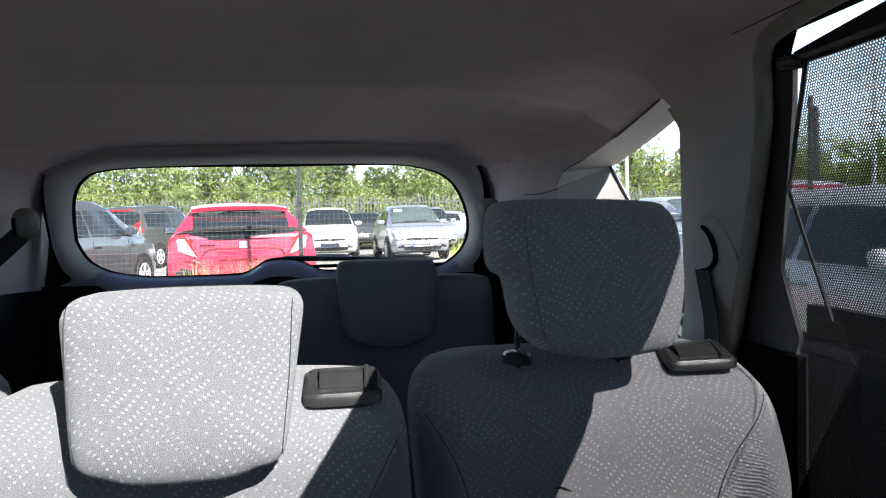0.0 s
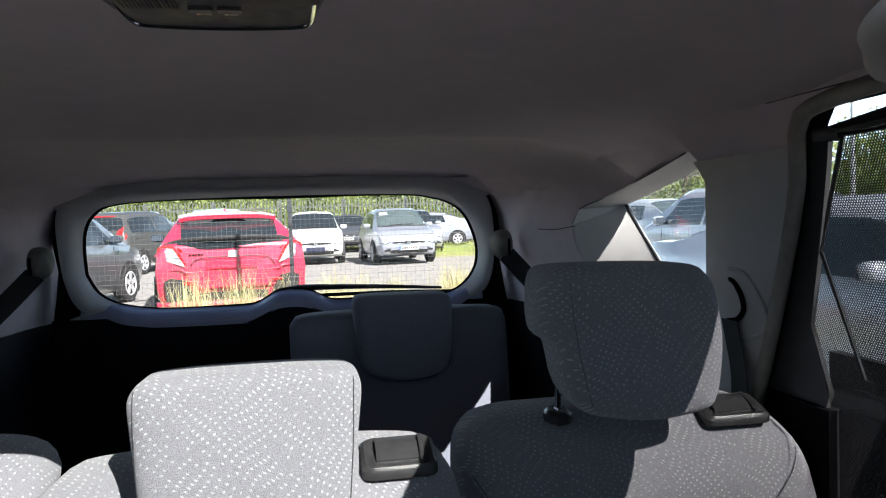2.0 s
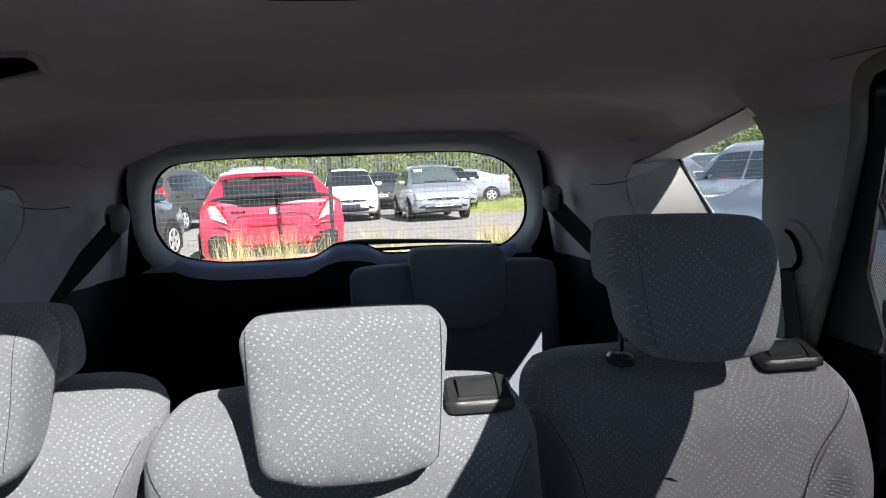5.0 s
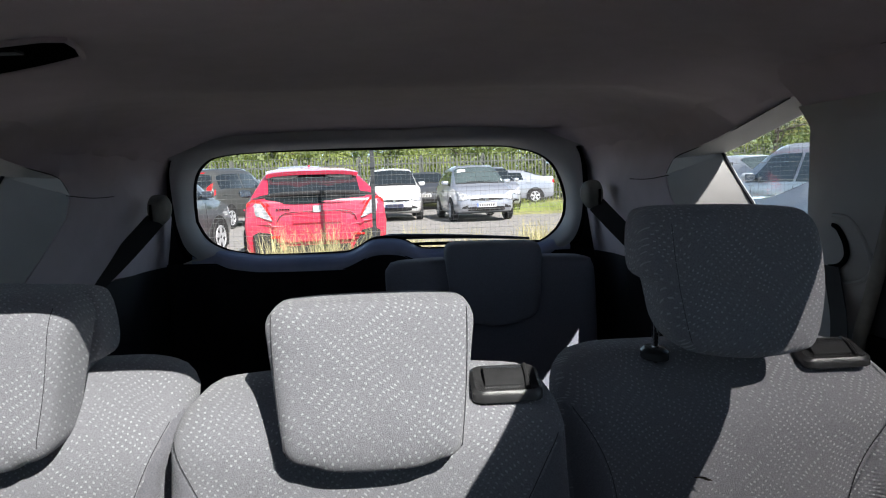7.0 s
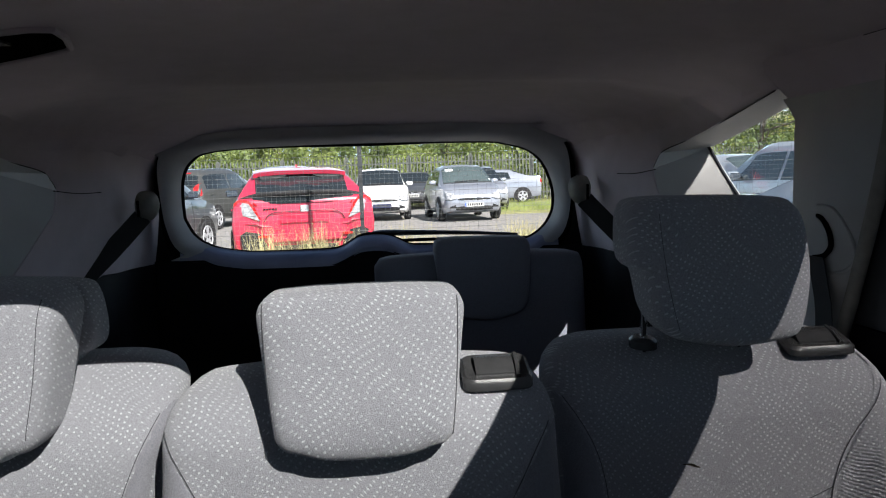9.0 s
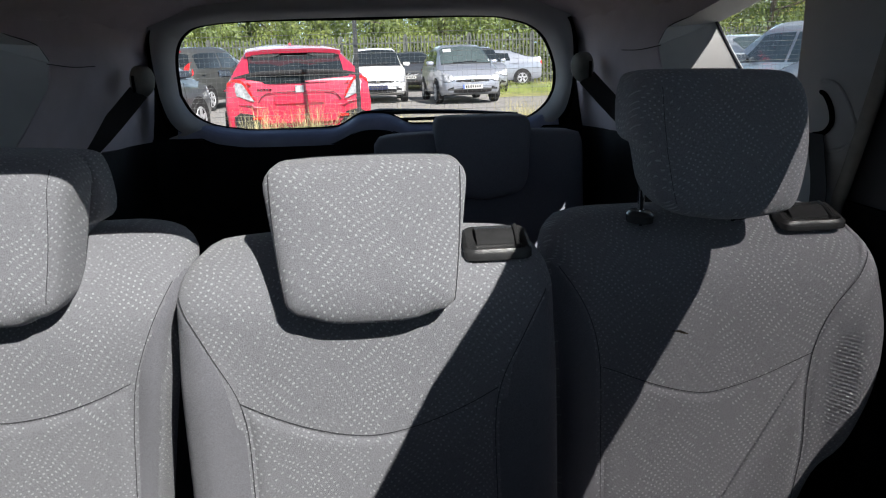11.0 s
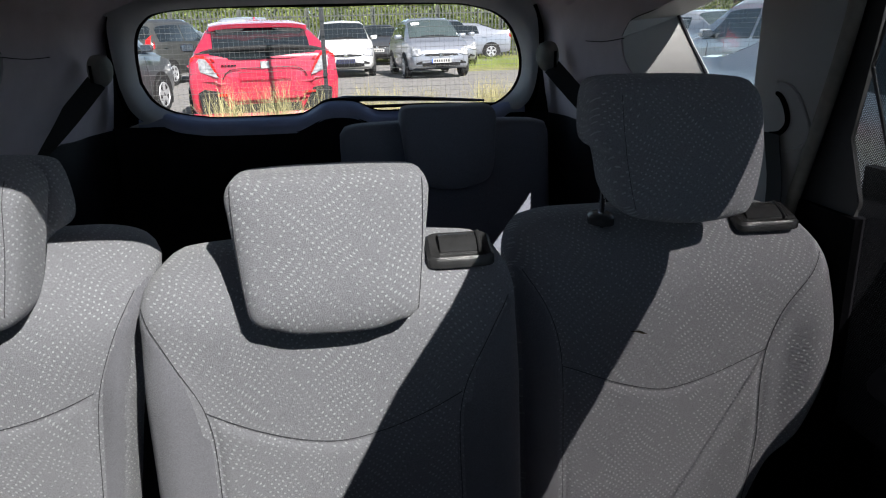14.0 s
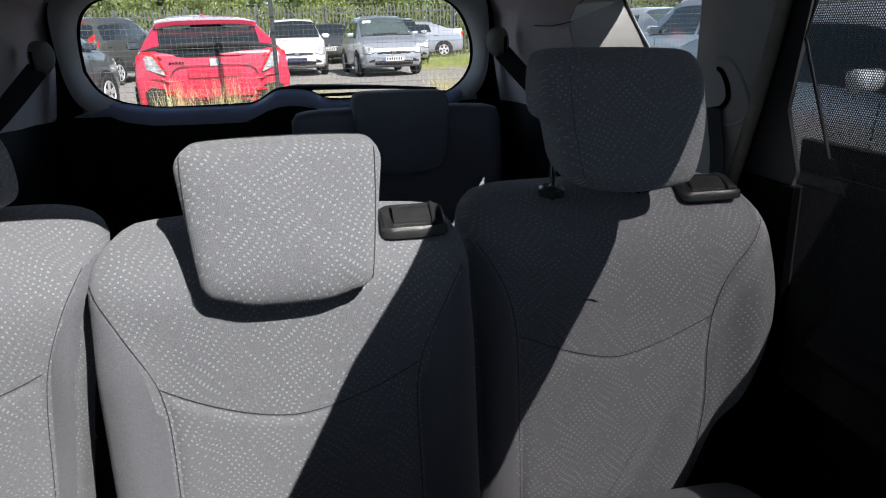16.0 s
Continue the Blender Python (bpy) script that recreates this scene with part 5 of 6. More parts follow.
def mesh_fence():
    f = thing("mesh_fence", "welded wire mesh fence on dark steel posts", "fence")
    y, z1, x0, x1 = 7.6, 2.6, -9.0, 14.0
    verts, faces = [], []

    def rod(a, b, r):
        n = len(verts)
        d = Vector(b) - Vector(a)
        e = Vector((0, 1, 0))
        s = d.cross(e).normalized()
        for p in (a, b):
            for k in range(3):
                c = math.cos(k * math.tau / 3 + 0.5) * r
                q = math.sin(k * math.tau / 3 + 0.5) * r
                verts.append(tuple(Vector(p) + s * c + e * q))
        for k in range(3):
            faces.append((n + k, n + (k + 1) % 3, n + 3 + (k + 1) % 3, n + 3 + k))

    for i in range(int((x1 - x0) / 0.05) + 1):
        rod((x0 + 0.05 * i, y, 0.2), (x0 + 0.05 * i, y, z1), 0.0011)
    for j in range(int((z1 - 0.25) / 0.05) + 1):
        rod((x0, y + 0.003, 0.25 + 0.05 * j), (x1, y + 0.003, 0.25 + 0.05 * j), 0.0012 if j % 4 else 0.0025)
    me = bpy.data.meshes.new("wire_mesh")
    me.from_pydata(verts, [], faces)
    me.materials.append(WIRE)
    w = new("wire_mesh", me)
    w.parent = f
    tagged(w, "galvanised wire", kind="stuff")
    for k in range(-3, 5):
        bm = bmesh.new()
        px = -0.205 + 2.95 * k
        block(bm, px - 0.021, px + 0.021, y + 0.005, y + 0.047, 0.15, 2.65)
        post = part("fence_post", bm, STEEL, f, "dark square steel post", bevel=0.005)
        for h in (0.5, 1.0, 1.4, 1.55, 2.0, 2.4):
            bm = bmesh.new()
            block(bm, px - 0.025, px + 0.025, y - 0.012, y + 0.004, h - 0.015, h + 0.015)
            part("clamp", bm, STEEL, post, smooth=False)


mesh_fence()


def palisade():
    f = thing("palisade_fence", "grey galvanised palisade fence with pointed pales", "fence")
    bm = bmesh.new()
    for i in range(330):
        x = -24 + 0.155 * i
        h = 2.42
        vs = [(x - 0.026, 32, 0.25), (x + 0.026, 32, 0.25), (x + 0.026, 32, h - 0.08), (x, 32, h), (x - 0.026, 32, h - 0.08)]
        prism(bm, vs, (0, 0.02, 0))
    p = part("pales", bm, GALV, f, "grey galvanised steel pales", smooth=False)
    p["kind"] = "stuff"
    for z in (0.6, 2.1):
        bm = bmesh.new()
        block(bm, -24, 27.2, 32.021, 32.07, z - 0.03, z + 0.03)
        part("rail", bm, GALV, f, smooth=False)
    for k in range(19):
        bm = bmesh.new()
        block(bm, -24 + 2.8 * k - 0.05, -24 + 2.8 * k + 0.05, 32.07, 32.17, 0.15, 2.45)
        part("post", bm, GALV, f, smooth=False)


palisade()


def tree(x, y, h, r, seed, mat, leaves=2600, leaf=0.2):
    rnd = random.Random(seed)
    z0 = lot_z(x, y)
    t = thing("tree", "leafy green deciduous tree behind the fence", "tree", "trees behind the fence", at=(0, 0, 0))
    bm = bmesh.new()
    tips = []
    top = Vector((x + rnd.uniform(-0.4, 0.4), y + rnd.uniform(-0.3, 0.3), z0 + h * 0.8))
    line = smooth_line([(x, y, z0 - 0.1), (x + rnd.uniform(-0.15, 0.15), y, z0 + h * 0.3), top], 10)
    tube(bm, line, [0.16 * (1 - 0.085 * k) for k in range(11)], 8)
    for k in range(11):
        a = rnd.uniform(0, math.tau)
        b = line[3 + k % 7]
        e = b + Vector((math.cos(a) * r * rnd.uniform(0.5, 0.95), math.sin(a) * r * rnd.uniform(0.5, 0.95), h * rnd.uniform(0.05, 0.3)))
        tube(bm, smooth_line([b, b.lerp(e, 0.5) + Vector((0, 0, -0.1)), e], 5), [0.06, 0.05, 0.04, 0.03, 0.02, 0.012], 6)
        tips += [e, b.lerp(e, 0.6), b.lerp(e, 0.8)]
    tips += [top, top + Vector((0, 0, h * 0.12))]
    part("trunk", bm, BARK, t, "brown trunk and limbs")
    verts, faces = [], []
    sizes = [r * rnd.uniform(0.22, 0.5) for _ in tips]
    for _ in range(leaves):
        i = rnd.randrange(len(tips))
        d = Vector((rnd.gauss(0, 1), rnd.gauss(0, 1), rnd.gauss(0, 1))).normalized() * sizes[i] * rnd.uniform(0.35, 1.0) ** 0.5
        p = tips[i] + Vector((d.x, d.y, d.z * 0.8))
        a, b = Vector((rnd.gauss(0, 1), rnd.gauss(0, 1), rnd.gauss(0, 1))).normalized(), Vector((rnd.gauss(0, 1), rnd.gauss(0, 1), rnd.gauss(0, 1))).normalized()
        s = leaf * rnd.uniform(0.5, 1.1)
        n = len(verts)
        verts += [tuple(p - a * s * 0.5), tuple(p + b * s * 0.3), tuple(p + a * s * 0.5), tuple(p - b * s * 0.3)]
        faces.append((n, n + 1, n + 2, n + 3))
    me = bpy.data.meshes.new("crown")
    me.from_pydata(verts, [], faces)
    me.materials.append(mat)
    c = new("crown", me)
    c.parent = t
    return t


rnd = random.Random(21)
for k in range(15):
    tree(-20 + 2.9 * k + rnd.uniform(-0.8, 0.8), 36 + rnd.uniform(-1.0, 5.0), rnd.uniform(4.2, 6.4) - 0.05 * abs(k - 4), rnd.uniform(1.8, 2.6), 100 + k, LEAVES[rnd.randrange(3)])
tree(15.0, 27.0, 8.5, 2.6, 140, LEAVES[3], 4200)
for k in range(9):
    tree(19.5 + rnd.uniform(0, 3), 4 + 3.2 * k + rnd.uniform(-0.6, 0.6), rnd.uniform(4.0, 5.2), rnd.uniform(1.9, 2.5), 160 + k, LEAVES[rnd.randrange(3)])


def scrub(name, x0, x1, y0, y1, h, count, seed, mat, leaf=1.0):
    rnd = random.Random(seed)
    verts, faces = [], []
    lumps = [(x0 + (x1 - x0) * (k + rnd.random()) / 60, rnd.uniform(y0, y1), rnd.uniform(0.6, 1.0) * h, rnd.uniform(0.7, 1.4)) for k in range(60)]
    for _ in range(count):
        cx, cy, ch, cr = lumps[rnd.randrange(60)]
        a, q = rnd.uniform(0, math.tau), rnd.random() ** 0.5
        zz = rnd.random() ** 0.7
        p = Vector((cx + math.cos(a) * q * cr * (1.1 - 0.5 * zz), cy + math.sin(a) * q * cr, lot_z(cx, cy) + ch * zz))
        u, v = Vector((rnd.gauss(0, 1), rnd.gauss(0, 1), rnd.gauss(0, 1))).normalized(), Vector((rnd.gauss(0, 1), rnd.gauss(0, 1), rnd.gauss(0, 1))).normalized()
        s = rnd.uniform(0.08, 0.2) * leaf
        n = len(verts)
        verts += [tuple(p - u * s * 0.5), tuple(p + v * s * 0.3), tuple(p + u * s * 0.5), tuple(p - v * s * 0.3)]
        faces.append((n, n + 1, n + 2, n + 3))
    me = bpy.data.meshes.new(name)
    me.from_pydata(verts, [], faces)
    me.materials.append(mat)
    tagged(new(name, me), "dense green undergrowth behind the fence", "bushes", kind="stuff")


scrub("undergrowth", -24, 27, 33, 36, 3.4, 34000, 31, LEAVES[1])
scrub("undergrowth", -24, 27, 34.5, 38, 4.6, 42000, 32, LEAVES[0], 1.7)
scrub("undergrowth", -24, 27, 38, 41, 5.2, 40000, 34, LEAVES[3], 2.2)
scrub("undergrowth", 18, 22, 2, 32, 3.6, 42000, 33, LEAVES[0], 1.6)


def pole(name, x, y, h, r, mat, label, arm=0.0):
    t = thing(name, label, "pole")
    bm = bmesh.new()
    z = lot_z(x, y)
    tube(bm, [(x, y, z), (x, y, z + h * 0.5), (x, y, z + h)], [r, r * 0.85, r * 0.65], 12)
    part("mast", bm, mat, t)
    bm = bmesh.new()
    tube(bm, [(x, y, z - 0.02), (x, y, z + 0.25)], [r * 1.5, r * 1.4], 12)
    part("foot", bm, mat, t)
    if arm:
        bm = bmesh.new()
        tube(bm, smooth_line([(x, y, z + h), (x - 0.2, y, z + h + 0.1), (x - arm, y, z + h + 0.12)], 8), r * 0.5, 8)
        part("arm", bm, mat, t)
        bm = bmesh.new()
        block(bm, x - arm - 0.5, x - arm, y - 0.1, y + 0.1, z + h + 0.06, z + h + 0.16)
        part("lantern", bm, mat, t, bevel=0.03)


POLEGREY = material("galvanised pole", (0.42, 0.43, 0.44), rough=0.5, metal=0.4, var=0.1, scale=6)
POLEWHITE = material("white pole", (0.75, 0.75, 0.74), rough=0.5, var=0.06, scale=6)
pole("street_lamp", 15.0, 17.8, 5.4, 0.07, POLEGREY, "grey street lamp beside the hedge", 1.0)
pole("fence_pole", 9.0, 12.05, 3.0, 0.09, STEEL, "dark steel corner pole in the car park")
pole("white_pole", 8.7, 20.0, 6.0, 0.06, POLEWHITE, "slim white pole in the car park")


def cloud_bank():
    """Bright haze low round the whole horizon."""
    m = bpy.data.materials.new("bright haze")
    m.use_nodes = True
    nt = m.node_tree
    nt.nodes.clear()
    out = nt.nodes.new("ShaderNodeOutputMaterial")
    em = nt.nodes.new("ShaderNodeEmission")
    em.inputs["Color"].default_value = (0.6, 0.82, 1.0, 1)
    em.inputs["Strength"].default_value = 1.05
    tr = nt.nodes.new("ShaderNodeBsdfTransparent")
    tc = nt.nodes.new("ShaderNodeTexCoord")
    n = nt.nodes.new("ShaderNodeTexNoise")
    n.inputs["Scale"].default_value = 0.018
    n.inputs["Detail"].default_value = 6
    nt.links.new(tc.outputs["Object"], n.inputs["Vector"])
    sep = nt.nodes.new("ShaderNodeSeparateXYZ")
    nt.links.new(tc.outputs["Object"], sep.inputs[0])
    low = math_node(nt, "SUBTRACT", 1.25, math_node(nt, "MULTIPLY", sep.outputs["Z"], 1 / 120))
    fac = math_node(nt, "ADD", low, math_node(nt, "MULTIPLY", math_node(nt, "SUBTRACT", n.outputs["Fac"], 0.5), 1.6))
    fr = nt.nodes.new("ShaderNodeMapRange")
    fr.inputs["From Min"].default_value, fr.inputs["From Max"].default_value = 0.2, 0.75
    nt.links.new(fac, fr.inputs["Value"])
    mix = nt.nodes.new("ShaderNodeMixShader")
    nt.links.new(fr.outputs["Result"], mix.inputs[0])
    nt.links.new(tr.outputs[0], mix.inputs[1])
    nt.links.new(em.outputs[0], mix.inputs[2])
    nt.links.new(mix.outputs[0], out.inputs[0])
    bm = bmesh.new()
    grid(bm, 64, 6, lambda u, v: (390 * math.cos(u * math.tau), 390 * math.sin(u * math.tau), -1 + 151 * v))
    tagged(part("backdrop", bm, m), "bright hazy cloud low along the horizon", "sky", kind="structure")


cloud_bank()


# ---- parked cars ----
def paint(name, color, metal=0.0):
    return material(name, color, rough=0.32, metal=metal, var=0.04, scale=2.0, coat=1.0, spec=0.5)


RED = paint("red paint", (0.57, 0.03, 0.07))
WHITE = paint("white paint", (0.8, 0.8, 0.79))
SILVER = paint("silver blue paint", (0.37, 0.395, 0.45), 0.45)
PALE = paint("pale silver paint", (0.5, 0.535, 0.585), 0.25)
MIRROR = material("door mirror glass", (0.22, 0.27, 0.33), rough=0.08, metal=0.8, var=0.1, scale=8)
NIGHT = paint("black paint", (0.02, 0.022, 0.025))
DUSK = paint("grey-green black paint", (0.09, 0.093, 0.088), 0.3)
GREY = paint("dark grey paint", (0.085, 0.09, 0.097), 0.3)
NAVY = material("dark navy plate", (0.02, 0.025, 0.07), rough=0.4, var=0.1, scale=20)
CARGLASS = material("dark car glass", (0.02, 0.026, 0.03), rough=0.06, var=0.1, scale=2, coat=0.3, spec=0.6)
# paler copy of the dark glass: sky reflection put into the base colour
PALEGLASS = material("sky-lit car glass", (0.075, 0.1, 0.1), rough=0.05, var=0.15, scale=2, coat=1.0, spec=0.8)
TYRE = material("tyre rubber", (0.02, 0.02, 0.021), rough=0.85, var=0.2, scale=20)
ALLOY = material("alloy wheel", (0.5, 0.51, 0.53), rough=0.5, metal=0.3, var=0.06, scale=10)
LAMPGLASS = material("lamp glass", (0.36, 0.37, 0.39), rough=0.25, var=0.5, scale=22, coat=0.3)
LAMPRED = material("red lamp", (0.55, 0.02, 0.02), rough=0.15, var=0.15, scale=14, coat=1.0)
PLATE = material("number plate", (0.5, 0.5, 0.48), rough=0.5, var=0.05, scale=20)
PLATEYELLOW = material("yellow plate", (0.75, 0.6, 0.08), rough=0.5, var=0.05, scale=20)
BLUE = material("blue band", (0.05, 0.15, 0.6), rough=0.5, var=0.05, scale=20)
INK = material("plate ink", (0.03, 0.03, 0.03), rough=0.6, var=0.1, scale=20)


class Body:
    """A car body lofted along its length. Stations run from tail to nose: place, sill, waist, top, half-width, half-width of the top."""

    def __init__(self, stations):
        self.st = stations

    def section(self, u):
        st = self.st
        n = len(st) - 1
        u = min(max(u, 0.0), n - 1e-6)
        i = int(u)
        t = u - i
        a = [np.array(st[max(0, min(n, i + d))]) for d in (-1, 0, 1, 2)]
        m1, m2 = (a[2] - a[0]) / 2 * 0.75, (a[3] - a[1]) / 2 * 0.75
        p = (2 * t ** 3 - 3 * t ** 2 + 1) * a[1] + (t ** 3 - 2 * t ** 2 + t) * m1 + (-2 * t ** 3 + 3 * t ** 2) * a[2] + (t ** 3 - t ** 2) * m2
        y, zs, zw, zt, w, wt = p
        h = max(zt - zw, 0.0)
        return [(0, y, zs), (w * 0.9, y, zs), (w * 0.975, y, zs + 0.1), (w, y, zs + (zw - zs) * 0.62), (w * 0.965, y, zw), (wt + (w * 0.965 - wt) * 0.12, y, zw + h * 0.88), (wt * 0.86, y, zt), (0, y, zt + 0.025 * min(1, h * 3))]

    def at(self, u, v, side=1):
        s = self.section(u)
        v = min(max(v, 0.0), 6.9999)
        k = int(v)
        p = Vector(s[k]).lerp(Vector(s[k + 1]), v - k)
        p.x *= side
        return p

    def normal(self, u, v, side=1):
        a = self.at(u + 0.02, v, side) - self.at(u - 0.02, v, side)
        b = self.at(u, v + 0.02, side) - self.at(u, v - 0.02, side)
        n = a.cross(b)
        if n.length < 1e-9:
            return Vector((0, 0, 1))
        n.normalize()
        c = self.at(u, v, side) - Vector((0, self.at(u, v, side).y, 0.6))
        return n if n.dot(c) > 0 else -n

    def mesh(self):
        bm = bmesh.new()
        n = len(self.st) - 1
        us = [i + k / 4 for i in range(n) for k in range(4)] + [n]
        vv = [0, 1, 1.5, 2, 2.5, 3, 3.5, 4, 4.5, 5, 5.35, 5.7, 6, 6.5, 7]
        rings = []
        for u in us:
            right = [self.at(u, v, 1) for v in vv]
            left = [self.at(u, v, -1) for v in vv[1:-1]][::-1]
            rings.append([bm.verts.new(p) for p in right + left])
        m = len(rings[0])
        for A, B in zip(rings, rings[1:]):
            for k in range(m):
                bm.faces.new([A[k], A[(k + 1) % m], B[(k + 1) % m], B[k]])
        bm.faces.new(rings[0])
        bm.faces.new(rings[-1][::-1])
        return bm

    def patch(self, u0, u1, v0, v1, side=1, lift=0.006, nu=8, nv=5, taper=None):
        bm = bmesh.new()

        def f(a, b):
            v = v0 + (v1 - v0) * b
            ua, ub = (u0, u1) if taper is None else taper(b)
            u = ua + (ub - ua) * a
            return self.at(u, v, side) + self.normal(u, v, side) * lift

        grid(bm, nu, nv, f)
        return bm

    def across(self, u0, u1, reach=0.93, lift=0.006, nu=6, nv=14, inset=0.0):
        """A sheet over the top from side to side, such as a windscreen."""
        bm = bmesh.new()

        def f(a, b):
            u = u0 + (u1 - u0) * a
            s = 2 * b - 1
            v = 7 - abs(s) * (1.0 + reach)
            side = 1 if s >= 0 else -1
            return self.at(u, v, side) + self.normal(u, v, side) * lift

        grid(bm, nu, nv, f)
        return bm

    def skin(self, x, z, front=True):
        """y of the outermost skin at x, z, met from the nose or from the tail."""
        n = len(self.st) - 1
        us = [k / 40 for k in range(40 * n + 1)]
        for u in (us[::-1] if front else us):
            sec = self.section(u)
            if not sec[0][2] <= z <= sec[7][2]:
                continue
            for (xa, _, za), (xb, _, zb) in zip(sec[1:], sec[2:]):
                if za <= z <= zb and abs(x) <= xa + (xb - xa) * (z - za) / max(zb - za, 1e-6):
                    return sec[0][1]
        return self.st[-1 if front else 0][0] * 0.9

    def sheet(self, x0, x1, zlo, zhi, front=True, lift=0.012, nu=10, nv=4):
        """A thin plate laid on the nose or tail between the curves zlo(s) and zhi(s), s in 0..1 from x0 to x1."""
        bm = bmesh.new()
        d = 1 if front else -1

        def f(a, b):
            x = x0 + (x1 - x0) * a
            z = zlo(a) + (zhi(a) - zlo(a)) * b
            return (x, self.skin(x, z, front) + d * lift, z)

        slab(bm, nu, nv, f, (0, -d * 0.02, 0))
        return bm


def wheel_at(car_ob, x, y, r, side):
    bm = bmesh.new()
    prof = [(r * 0.62, -0.09), (r * 0.9, -0.1), (r * 0.985, -0.075), (r, 0.0), (r * 0.985, 0.075), (r * 0.9, 0.1), (r * 0.62, 0.09)]
    N = 28
    rings = [[bm.verts.new((x + o, y + q * math.cos(k * math.tau / N), r + q * math.sin(k * math.tau / N))) for k in range(N)] for q, o in prof]
    for A, B in zip(rings, rings[1:]):
        for k in range(N):
            bm.faces.new([A[k], A[(k + 1) % N], B[(k + 1) % N], B[k]])
    bm.faces.new(rings[0])
    bm.faces.new(rings[-1])
    w = part("wheel", bm, TYRE, car_ob, "black tyre")
    bm = bmesh.new()
    xo = x + side * 0.1
    for k in range(5):
        a = k * math.tau / 5 + 0.3
        d = Vector((0, math.cos(a), math.sin(a)))
        e = Vector((0, -math.sin(a), math.cos(a)))
        c = Vector((xo, y, r))
        prism(bm, [c + d * r * 0.1 + e * 0.035, c + d * r * 0.62 + e * 0.045, c + d * r * 0.62 - e * 0.045, c + d * r * 0.1 - e * 0.035], (-side * 0.03, 0, 0))
    tube(bm, [(xo - side * 0.01, y + r * 0.62 * math.cos(k * math.tau / 24), r + r * 0.62 * math.sin(k * math.tau / 24)) for k in range(24)], 0.014, 6, closed=True, up=(1, 0, 0))
    part("rim", bm, ALLOY, w, "silver alloy rim", smooth=False)


SHAPES = {
    # y from tail to nose, sill, waist, top, half-width, half-width of top
    "hatch": [(-1.93, 0.42, 0.72, 0.80, 0.70, 0.60), (-1.88, 0.28, 0.86, 0.98, 0.80, 0.68), (-1.62, 0.24, 0.92, 1.36, 0.825, 0.60), (-1.2, 0.22, 0.92, 1.49, 0.835, 0.58), (-0.3, 0.2, 0.92, 1.525, 0.84, 0.58), (0.35, 0.2, 0.92, 1.48, 0.84, 0.58), (1.15, 0.2, 0.93, 1.02, 0.835, 0.68), (1.6, 0.24, 0.84, 0.90, 0.80, 0.64), (1.86, 0.3, 0.66, 0.74, 0.72, 0.58), (1.92, 0.42, 0.6, 0.64, 0.62, 0.5)],
    "saloon": [(-2.3, 0.45, 0.92, 1.03, 0.76, 0.66), (-2.22, 0.3, 1.0, 1.14, 0.83, 0.75), (-1.72, 0.24, 1.0, 1.17, 0.865, 0.74), (-1.0, 0.22, 0.97, 1.41, 0.875, 0.60), (-0.1, 0.2, 0.95, 1.46, 0.88, 0.60), (0.45, 0.2, 0.94, 1.41, 0.88, 0.60), (1.15, 0.2, 0.94, 1.02, 0.875, 0.74), (1.8, 0.24, 0.82, 0.88, 0.84, 0.68), (2.2, 0.3, 0.64, 0.7, 0.76, 0.6), (2.28, 0.42, 0.58, 0.62, 0.66, 0.5)],
    "suv": [(-2.2, 0.5, 0.9, 0.98, 0.78, 0.7), (-2.15, 0.34, 0.98, 1.12, 0.87, 0.78), (-1.9, 0.3, 1.05, 1.5, 0.9, 0.66), (-1.5, 0.28, 1.05, 1.64, 0.905, 0.64), (-0.3, 0.26, 1.04, 1.68, 0.91, 0.64), (0.35, 0.26, 1.04, 1.62, 0.91, 0.64), (1.1, 0.26, 1.06, 1.14, 0.905, 0.76), (1.75, 0.3, 0.94, 1.02, 0.88, 0.7), (2.15, 0.36, 0.76, 0.84, 0.8, 0.62), (2.22, 0.5, 0.66, 0.7, 0.7, 0.54)],
    "fastback": [(-2.24, 0.48, 0.84, 0.95, 0.80, 0.76), (-2.2, 0.3, 0.92, 1.01, 0.88, 0.78), (-2.02, 0.26, 0.94, 1.05, 0.895, 0.78), (-1.35, 0.22, 0.94, 1.365, 0.90, 0.58), (-0.5, 0.2, 0.93, 1.39, 0.90, 0.56), (0.3, 0.2, 0.93, 1.34, 0.90, 0.56), (1.15, 0.2, 0.92, 0.99, 0.895, 0.74), (1.8, 0.24, 0.8, 0.86, 0.86, 0.68), (2.2, 0.3, 0.62, 0.68, 0.78, 0.6), (2.26, 0.42, 0.56, 0.6, 0.68, 0.5)],
}


